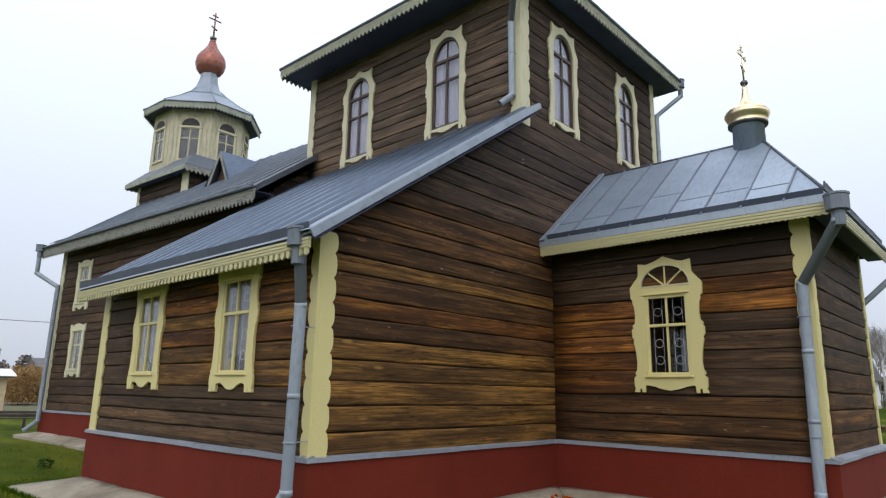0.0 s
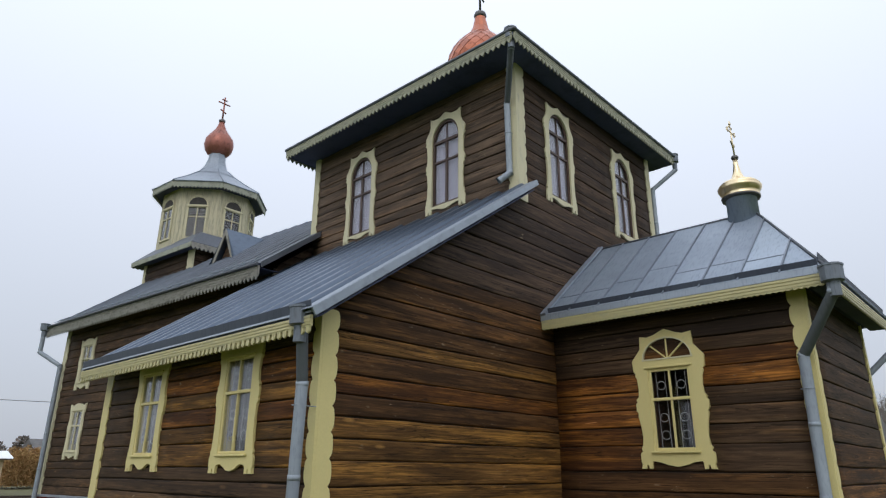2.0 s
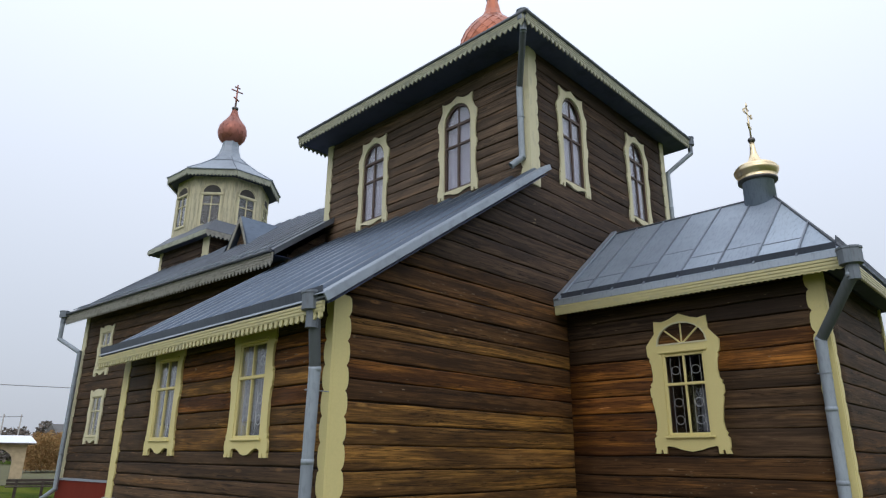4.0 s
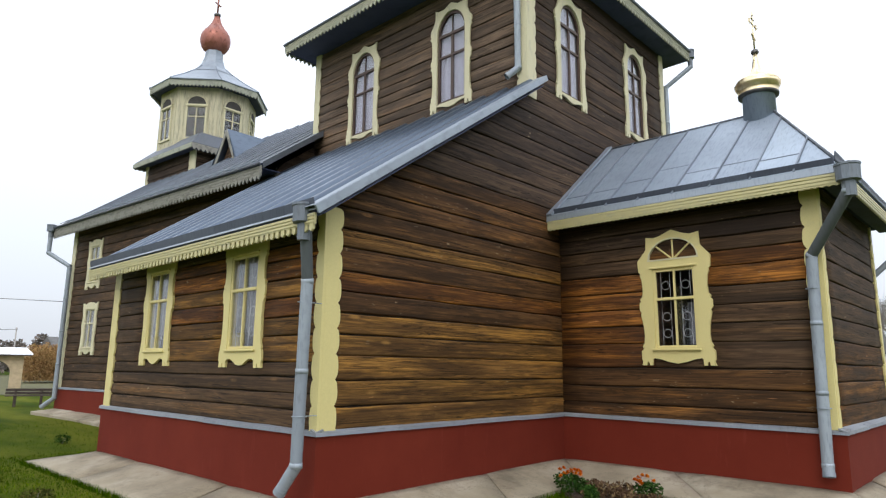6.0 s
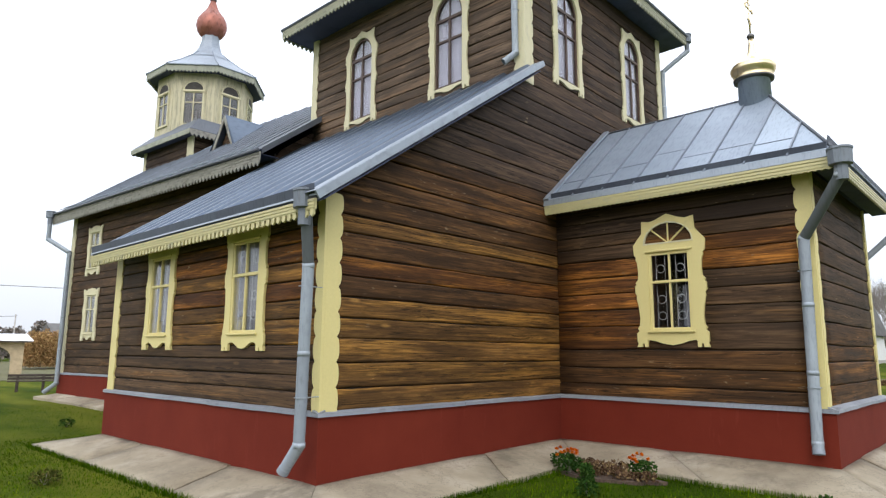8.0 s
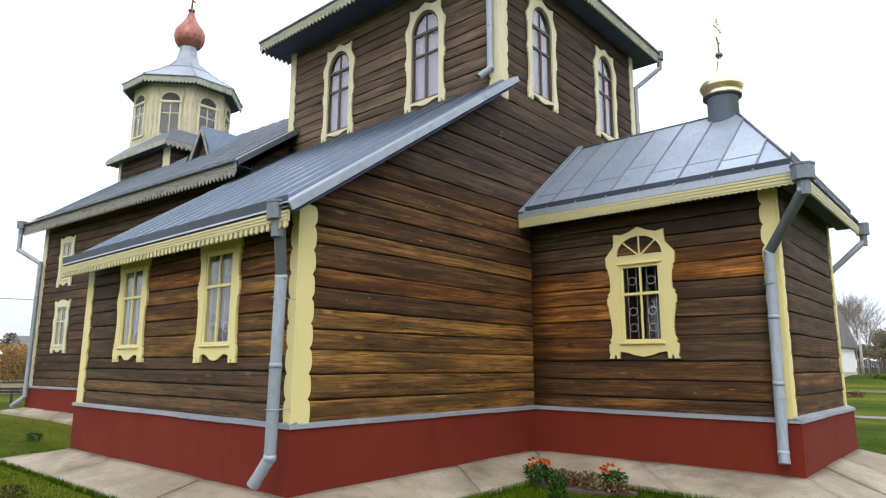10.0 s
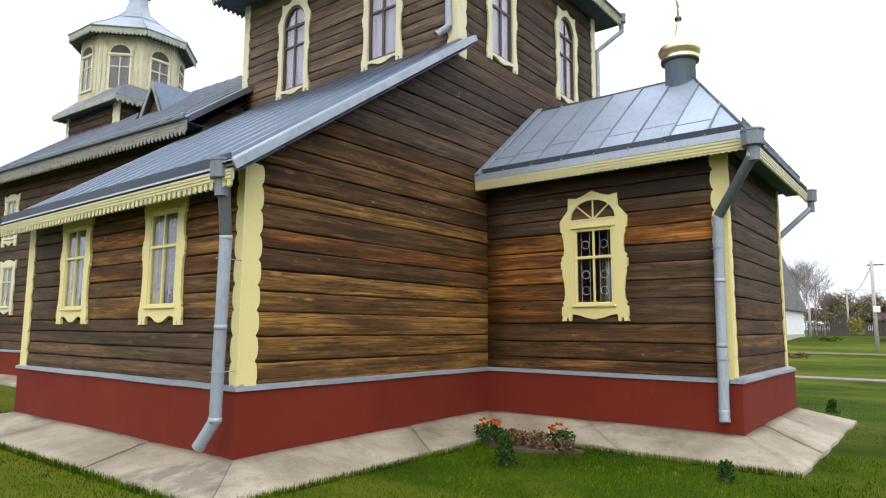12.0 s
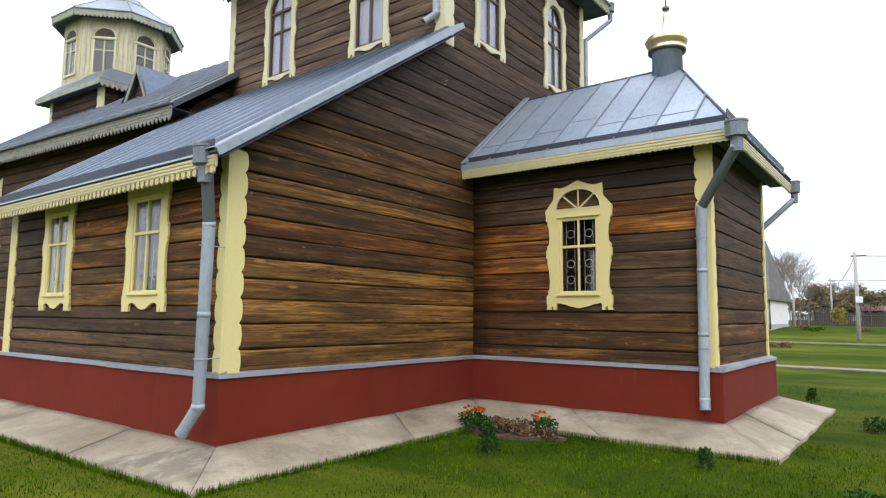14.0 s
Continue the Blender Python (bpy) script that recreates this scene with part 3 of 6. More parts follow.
# ---- carved corner boards ----
def corner_board(origin, turn, width, z0, z1, notch_right=True, material=YELLOW, step=0.33, deep=0.048):
    """Board whose inner edge is cut into shallow scallops with a nick between them."""
    pts = [(0, z0), (width, z0)]
    z = z0
    while z < z1 - 0.02:
        h = min(step, z1 - z)
        pts += [(width - 0.014, z + h * 0.1), (width - 0.003, z + h * 0.25), (width, z + h * 0.45), (width - 0.006, z + h * 0.66), (width - 0.018, z + h * 0.84), (width - deep, z + h * 0.93)]
        z += h
    pts += [(0, z1)]
    seen_z, clean = None, []
    for p in pts:
        if p != seen_z:
            clean.append(p)
        seen_z = p
    if not notch_right:
        clean = [(-u, v) for u, v in reversed(clean)]
    part("corner_board", plate(clean, (), -0.015, -0.062), material, church, "", Matrix.Translation(origin) @ turn)


corner_board((0.06, 0, 0), R0, 0.17, 0.9, 3.85, False)
corner_board((0, -0.02, 0), RE, 0.26, 0.9, 3.82)
corner_board((-7.0, 0, 0), R0, 0.3, 0.9, 3.6)
corner_board((0.06, 4.62, 0), R0, 0.26, 7.0, 10.1, False, CREAM)
corner_board((0, 4.6, 0), RE, 0.26, 6.9, 10.1, True, CREAM)
corner_board((-6.99, 4.62, 0), R0, 0.24, 7.7, 10.1, True, CREAM)
corner_board((0, 10.86, 0), RE, 0.24, 6.5, 10.1, False, CREAM)
corner_board((4.565, 5.62, 0), R0, 0.24, 0.9, 4.5, False)
corner_board((4.51, 5.6, 0), RE, 0.15, 0.9, 4.5)
corner_board((4.51, 9.63, 0), RE, 0.16, 0.9, 4.5, False)
corner_board((NX - 0.05, NY, 0), R0, 0.3, 0.9, 6.4, True, CREAM)
corner_board((BX + BH + 0.05, YC - BH, 0), R0, 0.42, 8.0, 9.6, False, CREAM)
corner_board((BX - BH - 0.05, YC - BH, 0), R0, 0.2, 8.0, 9.6, True, CREAM)


# ---- fascias with hanging teeth ----
def fascia(a, b, top, height, tooth, drop, material, style="scallop", label=""):
    """A lace board from a to b (in plan), facing to the right of that way."""
    a, b = Vector((*a, 0)), Vector((*b, 0))
    length = (b - a).length
    n = max(2, round(length / tooth))
    w = length / n
    pts = [(0, 0), (0, -height)]
    for i in range(n):
        u = i * w
        if style == "scallop":
            pts += [(u + w * 0.2, -height), (u + w * 0.2, -height - drop * 0.7), (u + w * 0.5, -height - drop), (u + w * 0.8, -height - drop * 0.7), (u + w * 0.8, -height)]
        else:
            pts += [(u + w * 0.5, -height - drop), (u + w * 0.98, -height)]
    pts += [(length, -height), (length, 0)]
    way = (b - a).normalized()
    m = Matrix.Translation((a.x, a.y, top)) @ Matrix.Rotation(math.atan2(way.y, way.x), 4, "Z")
    ob = part("fascia", plate(pts, (), 0.0, -0.03), material, church, label, m)
    for k in range(3):
        z = -0.008 - k * height * 0.3
        part("fascia_strip", box((0, -0.046 + k * 0.003, z - height * 0.22), (length, -0.031, z)), material, ob)


fascia((-7.25, -0.47), (0.42, -0.47), 3.575, 0.14, 0.125, 0.09, EAVE_CREAM, "scallop", "yellow carved lace fascia board")
fascia((0.05, 5.2), (4.96, 5.2), 4.5, 0.17, 0.09, 0.02, EAVE_CREAM, "tooth")
fascia((4.98, 5.2), (4.98, 10.22), 4.5, 0.14, 0.14, 0.05, CREAM, "tooth")
fascia((-7.42, 3.86), (0.52, 3.86), 10.27, 0.16, 0.14, 0.1, GREENISH, "tooth", "faded lace fascia board")
fascia((0.54, 3.86), (0.54, 11.6), 10.27, 0.16, 0.14, 0.1, GREENISH, "tooth")
fascia((-7.44, 11.6), (-7.44, 3.86), 10.27, 0.16, 0.14, 0.1, GREENISH, "tooth")
fascia((-18.95, 2.86), (-6.55, 2.86), 6.47, 0.24, 0.16, 0.12, GREYFASCIA, "tooth", "bare grey lace fascia board")


# ---- roofs ----
def roof_slope(name, start, along, up, length, top, sheet, material, label, rib=0.03, breaks=True, seed=1, parent=None, seam=None):
    """Seamed sheets on a slope: start is the eave's corner, up the way to the ridge; top(s) the share of it reached at s along."""
    r = random.Random(seed)
    s0, e, w = Vector(start), Vector(along).normalized(), Vector(up)
    out = e.cross(w).normalized()
    if out.z < 0:
        out = -out
    n = max(1, round(length / sheet))
    knees = [s for s in np.linspace(0, length, 201)[1:-1] if abs(top(s - length / 400) - 2 * top(s) + top(s + length / 400)) > 2e-4]
    pts = [s0, s0 + e * length] + [s0 + e * s + w * top(s) for s in (length, *[k for k in reversed(knees)], 0)]
    flat = []
    for p in pts:
        if not flat or (p - flat[-1]).length > 1e-3:
            flat.append(p)
    if (flat[0] - flat[-1]).length < 1e-3:
        flat.pop()
    deck = part(name, prism([p - out * 0.012 for p in flat], -out * 0.07), SOFFIT, parent or church, label)
    for i in range(n):
        a, b = length * i / n, length * (i + 1) / n
        mid = [k for k in knees if a < k < b]
        fs = [(a, 0), (b, 0), (b, top(b)), *[(k, top(k)) for k in reversed(mid)], (a, top(a))]
        q = []
        for s, f in fs:
            p = s0 + e * s + w * f
            if not q or (p - q[-1]).length > 1e-3:
                q.append(p)
        if (q[0] - q[-1]).length < 1e-3:
            q.pop()
        if len(q) < 3:
            continue
        lift = out * r.uniform(0, 0.004)
        bm = prism([p + lift for p in q], -out * 0.008)
        if i < n - 1 and top(b) > 0.05:
            p, t = s0 + e * b, s0 + e * b + w * top(b)
            rb = prism([p - e * 0.012 + out * 0.001, p + e * 0.012 + out * 0.001, t + e * 0.012 + out * 0.001, t - e * 0.012 + out * 0.001], out * rib)
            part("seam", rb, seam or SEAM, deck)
        if breaks and top((a + b) / 2) > 0.45:
            f = r.uniform(0.2, 0.42)
            p, t = s0 + e * (a + 0.01) + w * f, s0 + e * (b - 0.01) + w * f
            rb = prism([p, t, t + w.normalized() * 0.02, p + w.normalized() * 0.02], out * 0.009)
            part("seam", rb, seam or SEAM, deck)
        part("sheet", bm, material, deck)
    return deck


# side aisle: broad ribbed sheets
def ribbed_roof(start, length, up, pitch, material, label):
    s0, w = Vector(start), Vector(up)
    out = Vector((1, 0, 0)).cross(w).normalized()
    deck = part("roof", prism([s0 - out * 0.012, s0 + Vector((length, 0, 0)) - out * 0.012, s0 + Vector((length, 0, 0)) + w - out * 0.012, s0 + w - out * 0.012], -out * 0.07), SOFFIT, church, label)
    n = round(length / pitch)
    p = length / n
    shape = [(0.0, 0.0), (0.5, 0.0), (0.53, 0.006), (0.6, 0.085), (0.64, 0.095), (0.78, 0.095), (0.82, 0.085), (0.94, 0.006), (1.0, 0.0)]
    for i in range(n):
        bm = bmesh.new()
        rows = []
        for f in (0.0, 0.016, 0.03, 0.35, 0.7, 1.0):
            j = rng.uniform(-0.004, 0.004)
            rows.append([bm.verts.new(s0 + Vector(((i + a) * p, 0, 0)) + w * f + out * ((h + (j if 0 < k < 8 else 0.0)) * (0.1 if f < 0.02 else 1.0))) for k, (a, h) in enumerate(shape)])
        for a, b in zip(rows, rows[1:]):
            for k in range(len(shape) - 1):
                bm.faces.new((a[k], a[k + 1], b[k + 1], b[k]))
        part("sheet", bm, material, deck)
    return deck


ribbed_roof((-7.25, -0.49, 3.62), 7.5, (0, 5.09, 5.09 * SLOPE_T), 0.58, AISLE_METAL, "blue-grey ribbed metal side aisle roof")
up = Vector((0, 1, SLOPE_T)).normalized()
nrm = Vector((0, -SLOPE_T, 1)).normalized()
e0, e1 = Vector((0.485, -0.53, 3.60)), Vector((0.485, 4.56, 3.60 + 5.09 * SLOPE_T))
part("verge_trim", prism([e0 + nrm * 0.05, e1 + nrm * 0.05, e1 - nrm * 0.05, e0 - nrm * 0.06], (0.03, 0, 0)), TRIM, church, "pale metal verge trim")
part("verge_trim", prism([e0 + nrm * 0.05, e1 + nrm * 0.05, e1 + nrm * 0.05 - Vector((0.22, 0, 0)), e0 + nrm * 0.05 - Vector((0.22, 0, 0))], nrm * 0.006), TRIM, church)
part("soffit", prism([(-7.2, -0.44, 3.54), (0.45, -0.44, 3.54), (0.45, 0.0, 3.83), (-7.2, 0.0, 3.83)], (0, 0, 0.02)), SOFFIT, church)
part("soffit", prism([(0.05, -0.4, 3.56), (0.47, -0.4, 3.56), (0.47, 4.5, 3.56 + 4.9 * SLOPE_T), (0.05, 4.5, 3.56 + 4.9 * SLOPE_T)], (0, 0, 0.02)), SOFFIT, church)


def eave_gutter(a, b, inward, z, tall=0.12, label="dark metal gutter lip on the eave"):
    """A standing metal lip on the lowest strip of a roof, in overlapping lengths."""
    a, b, o = Vector((*a, z)), Vector((*b, z)), Vector((*inward, 0))
    n = max(1, round((b - a).length / 1.25))
    for i in range(n):
        p, q = a.lerp(b, i / n), a.lerp(b, (i + 1) / n + (0.006 if i < n - 1 else 0))
        p, q = p - o * 0.003 * (i % 2), q - o * 0.003 * (i % 2)
        j = rng.uniform(-0.004, 0.004)
        c = [p + o * 0.02 + Vector((0, 0, -0.02)), p + Vector((0, 0, tall + j)), q + Vector((0, 0, tall - j)), q + o * 0.02 + Vector((0, 0, -0.02))]
        part("gutter", prism(c, -o * 0.012), GUTTER, church, label)


eave_gutter((-7.24, -0.5), (0.4, -0.5), (0, 1), 3.645)
part("eave_strip", prism([(-7.25, -0.515, 3.605), (0.46, -0.515, 3.605), (0.46, -0.505, 3.635), (-7.25, -0.505, 3.635)], (0, 0.012, 0)), TRIM, church)
eave_gutter((0.15, 5.24), (4.9, 5.24), (0, 1), 4.66, 0.085)
eave_gutter((4.91, 5.28), (4.91, 10.1), (-1, 0), 4.73)

# apse
HX, HZ = 3.51, 6.62
AE, AW, AZ = 5.0, 2.54, 4.6
roof_slope("roof", (0.03, 5.18, AZ), (1, 0, 0), (0, AW, HZ - AZ), AE - 0.03, lambda s: 1.0 if s < HX - 0.03 else max(0.0, (AE - 0.03 - s) / (AE - HX)), 0.6, ROOF, "grey metal apse roof with raised seams", 0.03, True, 4)
roof_slope("roof", (AE, 5.18, AZ), (0, 1, 0), (HX - AE, 0, HZ - AZ), 2 * AW, lambda s: 1 - abs(s - AW) / AW, 0.6, ROOF, "grey metal hip of the apse roof", 0.03, False, 5)
roof_slope("roof", (0.03, 5.18 + 2 * AW, AZ), (1, 0, 0), (0, -AW, HZ - AZ), AE - 0.03, lambda s: 1.0 if s < HX - 0.03 else max(0.0, (AE - 0.03 - s) / (AE - HX)), 0.6, ROOF, "grey metal apse roof with raised seams", 0.03, False, 6)
part("ridge_cap", tube([(0.03, YC, HZ + 0.01), (HX, YC, HZ + 0.01)], 0.025, 8), ROOF_DARK, church)
part("ridge_cap", tube([(HX, YC, HZ + 0.01), (AE, 5.18, AZ + 0.01)], 0.025, 8), ROOF_DARK, church)
part("ridge_cap", tube([(HX, YC, HZ + 0.01), (AE, 5.18 + 2 * AW, AZ + 0.01)], 0.025, 8), ROOF_DARK, church)
part("verge_trim", prism([(0.035, 5.16, 4.6), (0.035, YC - 0.05, HZ + 0.01), (0.16, YC - 0.05, HZ + 0.01), (0.16, 5.16, 4.6)], (0, -0.03, 0.035)), TRIM, church)
part("eave_strip", prism([(0.03, 5.165, 4.50), (4.99, 5.165, 4.50), (4.99, 5.175, 4.615), (0.03, 5.175, 4.615)], (0, -0.012, 0)), TRIM, church)
part("soffit", box((0.06, 5.22, 4.47), (4.96, 5.6, 4.5)), SOFFIT, church)
part("soffit", box((4.62, 5.6, 4.47), (4.96, 10.2, 4.5)), SOFFIT, church)

# tower
TX0, TX1, TY0, TY1, TE = -7.45, 0.57, 3.84, 11.62, 10.28
TC = ((TX0 + TX1) / 2, (TY0 + TY1) / 2)
part("soffit", box((TX0 + 0.05, TY0 + 0.05, 10.1), (TX1 - 0.05, TY1 - 0.05, 10.14)), SOFFIT, church, "boarded soffit coloured navy as if in shade")
hw, hd, rise = (TX1 - TX0) / 2, (TY1 - TY0) / 2, 2.0
roof_slope("roof", (TX0, TY0, TE), (1, 0, 0), (0, hd, rise), 2 * hw, lambda s: 1 - abs(s - hw) / hw, 0.6, ROOF, "grey metal hipped tower roof", 0.03, False, 7)
roof_slope("roof", (TX1, TY0, TE), (0, 1, 0), (-hw, 0, rise), 2 * hd, lambda s: 1 - abs(s - hd) / hd, 0.6, ROOF, "grey metal hipped tower roof", 0.03, False, 8)
roof_slope("roof", (TX0, TY1, TE), (1, 0, 0), (0, -hd, rise), 2 * hw, lambda s: 1 - abs(s - hw) / hw, 0.6, ROOF, "grey metal hipped tower roof", 0.03, False, 9)
roof_slope("roof", (TX0, TY0, TE), (0, 1, 0), (hw, 0, rise), 2 * hd, lambda s: 1 - abs(s - hd) / hd, 0.6, ROOF, "grey metal hipped tower roof", 0.03, False, 10)
part("gutter", tube([(TX0, TY0 - 0.02, TE + 0.02), (TX1 + 0.02, TY0 - 0.02, TE + 0.02), (TX1 + 0.02, TY1, TE + 0.02)], 0.045, 8), ROOF_DARK, church)

# nave
NS, NR = 0.75, 10.17
roof_slope("roof", (-18.97, 2.84, 6.53), (1, 0, 0), (0, YC - 2.84, NR - 6.53), 12.45, lambda s: 1.0, 0.6, ROOF_DARK, "dull dark grey metal nave roof", 0.03, False, 11)
roof_slope("roof", (-18.97, 12.6, 6.53), (1, 0, 0), (0, YC - 12.6, NR - 6.53), 12.0, lambda s: 1.0, 0.6, ROOF_DARK, "dull dark grey metal nave roof", 0.03, False, 12)
part("verge_trim", prism([(-6.51, 2.84, 6.56), (-6.51, 4.55, 6.56 + 1.71 * NS), (-6.51, 4.55, 6.4 + 1.71 * NS), (-6.51, 2.84, 6.4)], (0.02, 0, 0)), ROOF_DARK, church)
part("wall", prism([(NX + 0.02, 3.5, 6.4), (NX + 0.02, 11.9, 6.4), (NX + 0.02, YC, 9.9)], (0.15, 0, 0)), WOOD_GREY, church)
part("soffit", prism([(-18.92, 2.9, 6.42), (-6.6, 2.9, 6.42), (-6.6, 3.4, 6.42), (-18.92, 3.4, 6.42)], (0, 0, 0.02)), SOFFIT, church)
part("gutter", tube([(-18.97, 2.78, 6.5), (-6.55, 2.78, 6.5)], 0.04, 8), ROOF_DARK, church)
for z in (6.62, 6.72):
    part("snow_rail", tube([(-18.8, 2.84 + (z - 6.53) / NS, z + 0.07), (-7, 2.84 + (z - 6.53) / NS, z + 0.07)], 0.012, 6), PIPE, church)

# dormer
DX, DY, DZ, DW = -12.3, 5.4, 9.43, 0.66
dormer = part("dormer", prism([(DX - DW + 0.08, DY + 0.08, 8.23), (DX + DW - 0.08, DY + 0.08, 8.23), (DX, DY + 0.08, DZ - 0.1)], (0, 0.05, 0)), WOOD_TOP, church, "small triangular metal-clad dormer")
for side in (-1, 1):
    e = DX + side * DW
    yb = 2.84 + (DZ - 6.53) / 0.746
    y2 = 2.84 + (8.28 - 6.53) / 0.746
    part("dormer_roof", prism([(DX, DY - 0.12, DZ), (DX, yb, DZ), (e, y2, 8.25), (e, DY - 0.12, 8.25)], (0, 0, 0.03)), AISLE_METAL, dormer)
    part("dormer_trim", prism([(DX, DY - 0.13, DZ + 0.02), (e, DY - 0.13, 8.25), (e - side * 0.14, DY - 0.13, 8.23), (DX, DY - 0.13, DZ - 0.2)], (0, -0.03, 0)), GREYFASCIA, dormer)


# ---- windows ----
def ring(u, v, r, thick, sides=20):
    pts = [(u + r * math.cos(2 * math.pi * k / sides), 0, v + r * math.sin(2 * math.pi * k / sides)) for k in range(sides + 1)]
    return tube(pts, thick, 5, None, False)


def join(bms):
    out = bmesh.new()
    for b in bms:
        me = bpy.data.meshes.new("piece")
        b.to_mesh(me)
        b.free()
        out.from_mesh(me)
        bpy.data.meshes.remove(me)
    return out


def drape(w, z0, z1, y, folds, seed, depth=0.02):
    """Hanging cloth with soft folds."""
    r = random.Random(seed)
    n = folds * 4
    bm = bmesh.new()
    cols = []
    ph = [r.uniform(0, 6.28) for _ in range(3)]
    for i in range(n + 1):
        u = -w + 2 * w * i / n
        d = depth * (math.sin(folds * 3.1 * i / n * 2 + ph[0]) + 0.5 * math.sin(folds * 5.3 * i / n + ph[1]))
        cols.append([bm.verts.new((u, y + d * f, z0 + (z1 - z0) * g)) for g, f in ((0, 1.2), (0.5, 1.0), (1, 0.6))])
    for a, b in zip(cols, cols[1:]):
        for k in range(2):
            bm.faces.new((a[k], b[k], b[k + 1], a[k + 1])).smooth = True
    return bm


def sash_bars(w, z0, z1, mid, t=0.038, y0=0.04, y1=-0.01):
    """Jambs, head, foot, transom and mullion of one casement."""
    return [box((-w, y1, z0), (-w + t, y0, z1), 0.006), box((w - t, y1, z0), (w, y0, z1), 0.006), box((-w + t, y1, z0), (w - t, y0, z0 + t), 0.006),
            box((-w + t, y1, z1 - t), (w - t, y0, z1), 0.006)], [box((-w + t, y1 - 0.008, mid - 0.024), (w - t, y0, mid + 0.024), 0.006), box((-0.016, y1, z0 + t), (0.016, y0 - 0.002, mid - 0.024), 0.004), box((-0.016, y1, mid + 0.024), (0.016, y0 - 0.002, z1 - t), 0.004)]


def panes(parent, w, z0, z1, mid, t=0.038, y=0.0):
    for a, b in ((-w + t, -0.016), (0.016, w - t)):
        for c, d in ((z0 + t, mid - 0.024), (mid + 0.024, z1 - t)):
            ob = part("pane", box((a + 0.001, y + 0.014, c + 0.001), (b - 0.001, y + 0.02, d - 0.001)), GLASS, parent)
            ob.visible_shadow = False


def grille(parent, w, z0, z1, mid):
    pieces = []
    for s in (-1, 1):
        c = s * w * 0.5
        for d in (-0.08, 0.08):
            pieces.append(tube([(c + d, 0, z0), (c + d, 0, z1)], 0.004, 5))
        pieces += [ring(c, z0 + (mid - z0) * 0.26, 0.07, 0.0055), ring(c, z0 + (mid - z0) * 0.62, 0.07, 0.0055), ring(c, mid + (z1 - mid) * 0.5, 0.07, 0.0055)]
    bm = join(pieces)
    bmesh.ops.translate(bm, vec=(0, 0.002, 0), verts=bm.verts)
    part("grille", bm, GRILLE, parent, "pale ornamental window grille")


SIDE_FEET = [(0.0, 0.03), (0.1, 0.045), (0.2, 0.1), (0.28, 0.13), (0.36, 0.12), (0.4, 0.1), (0.405, 0.0), (0.475, 0.0), (0.48, 0.06), (0.5, 0.06), (0.505, 0.0), (0.6, 0.0), (0.585, 0.07), (0.605, 0.11), (0.605, 0.22), (0.575, 0.26)]


def aisle_window(m, s=1.0, paint=YELLOW, curtain=LACE, with_grille=True, label="tall casement window in a yellow carved surround"):
    half = SIDE_FEET + [(0.59, 0.3), (0.565, 0.34), (0.55, 0.5), (0.545, 0.75), (0.56, 0.95), (0.6, 1.0), (0.58, 1.03), (0.6, 1.07), (0.6, 1.17), (0.575, 1.2), (0.59, 1.24), (0.555, 1.28), (0.545, 1.45), (0.56, 1.6),
                        (0.6, 1.64), (0.58, 1.68), (0.605, 1.73), (0.6, 1.82), (0.625, 1.9), (0.6, 1.93), (0.5, 1.9), (0.46, 1.84), (0.38, 1.86), (0.24, 1.92), (0.0, 1.95)]
    hole = [(-0.385, 0.27), (0.385, 0.27), (0.385, 1.67), (-0.385, 1.67)]
    win = part("window", plate(mirrored(half), [hole], -0.03, -0.075), paint, church, label, m)
    z0, z1, mid = 0.27, 1.67, 1.15
    a, b = sash_bars(0.385, z0, z1, mid)
    for bm in a:
        bmesh.ops.translate(bm, vec=(0, -0.056, 0), verts=bm.verts)
        part("sash_rail", bm, paint, win)
    for bm in b:
        bmesh.ops.translate(bm, vec=(0, -0.056, 0), verts=bm.verts)
        part("glazing_bar", bm, paint, win)
    panes(win, 0.385, z0, z1, mid, 0.038, -0.05)
    part("reveal", join([box((-0.41, -0.028, 0.25), (-0.386, 0.2, 1.69)), box((0.386, -0.028, 0.25), (0.41, 0.2, 1.69)), box((-0.386, -0.028, 0.25), (0.386, 0.2, 0.269)), box((-0.386, -0.028, 1.671), (0.386, 0.2, 1.69))]), paint, win)
    part("sill", box((-0.42, -0.11, 0.235), (0.42, -0.03, 0.265), 0.006), paint, win)
    part("lintel", box((-0.41, -0.1, 1.675), (0.41, -0.07, 1.71), 0.006), paint, win)
    part("curtain", drape(0.38, 0.52, 1.66, 0.045, 7, 3, 0.016), curtain, win, "white lace curtain")
    if with_grille:
        grille(win, 0.36, z0 + 0.04, z1 - 0.04, mid)
    return win


def arched(w, z0, spring, rise, n=12):
    return [(-w, z0), (w, z0)] + [(w * math.cos(math.pi * k / n), spring + rise * math.sin(math.pi * k / n)) for k in range(n + 1)]


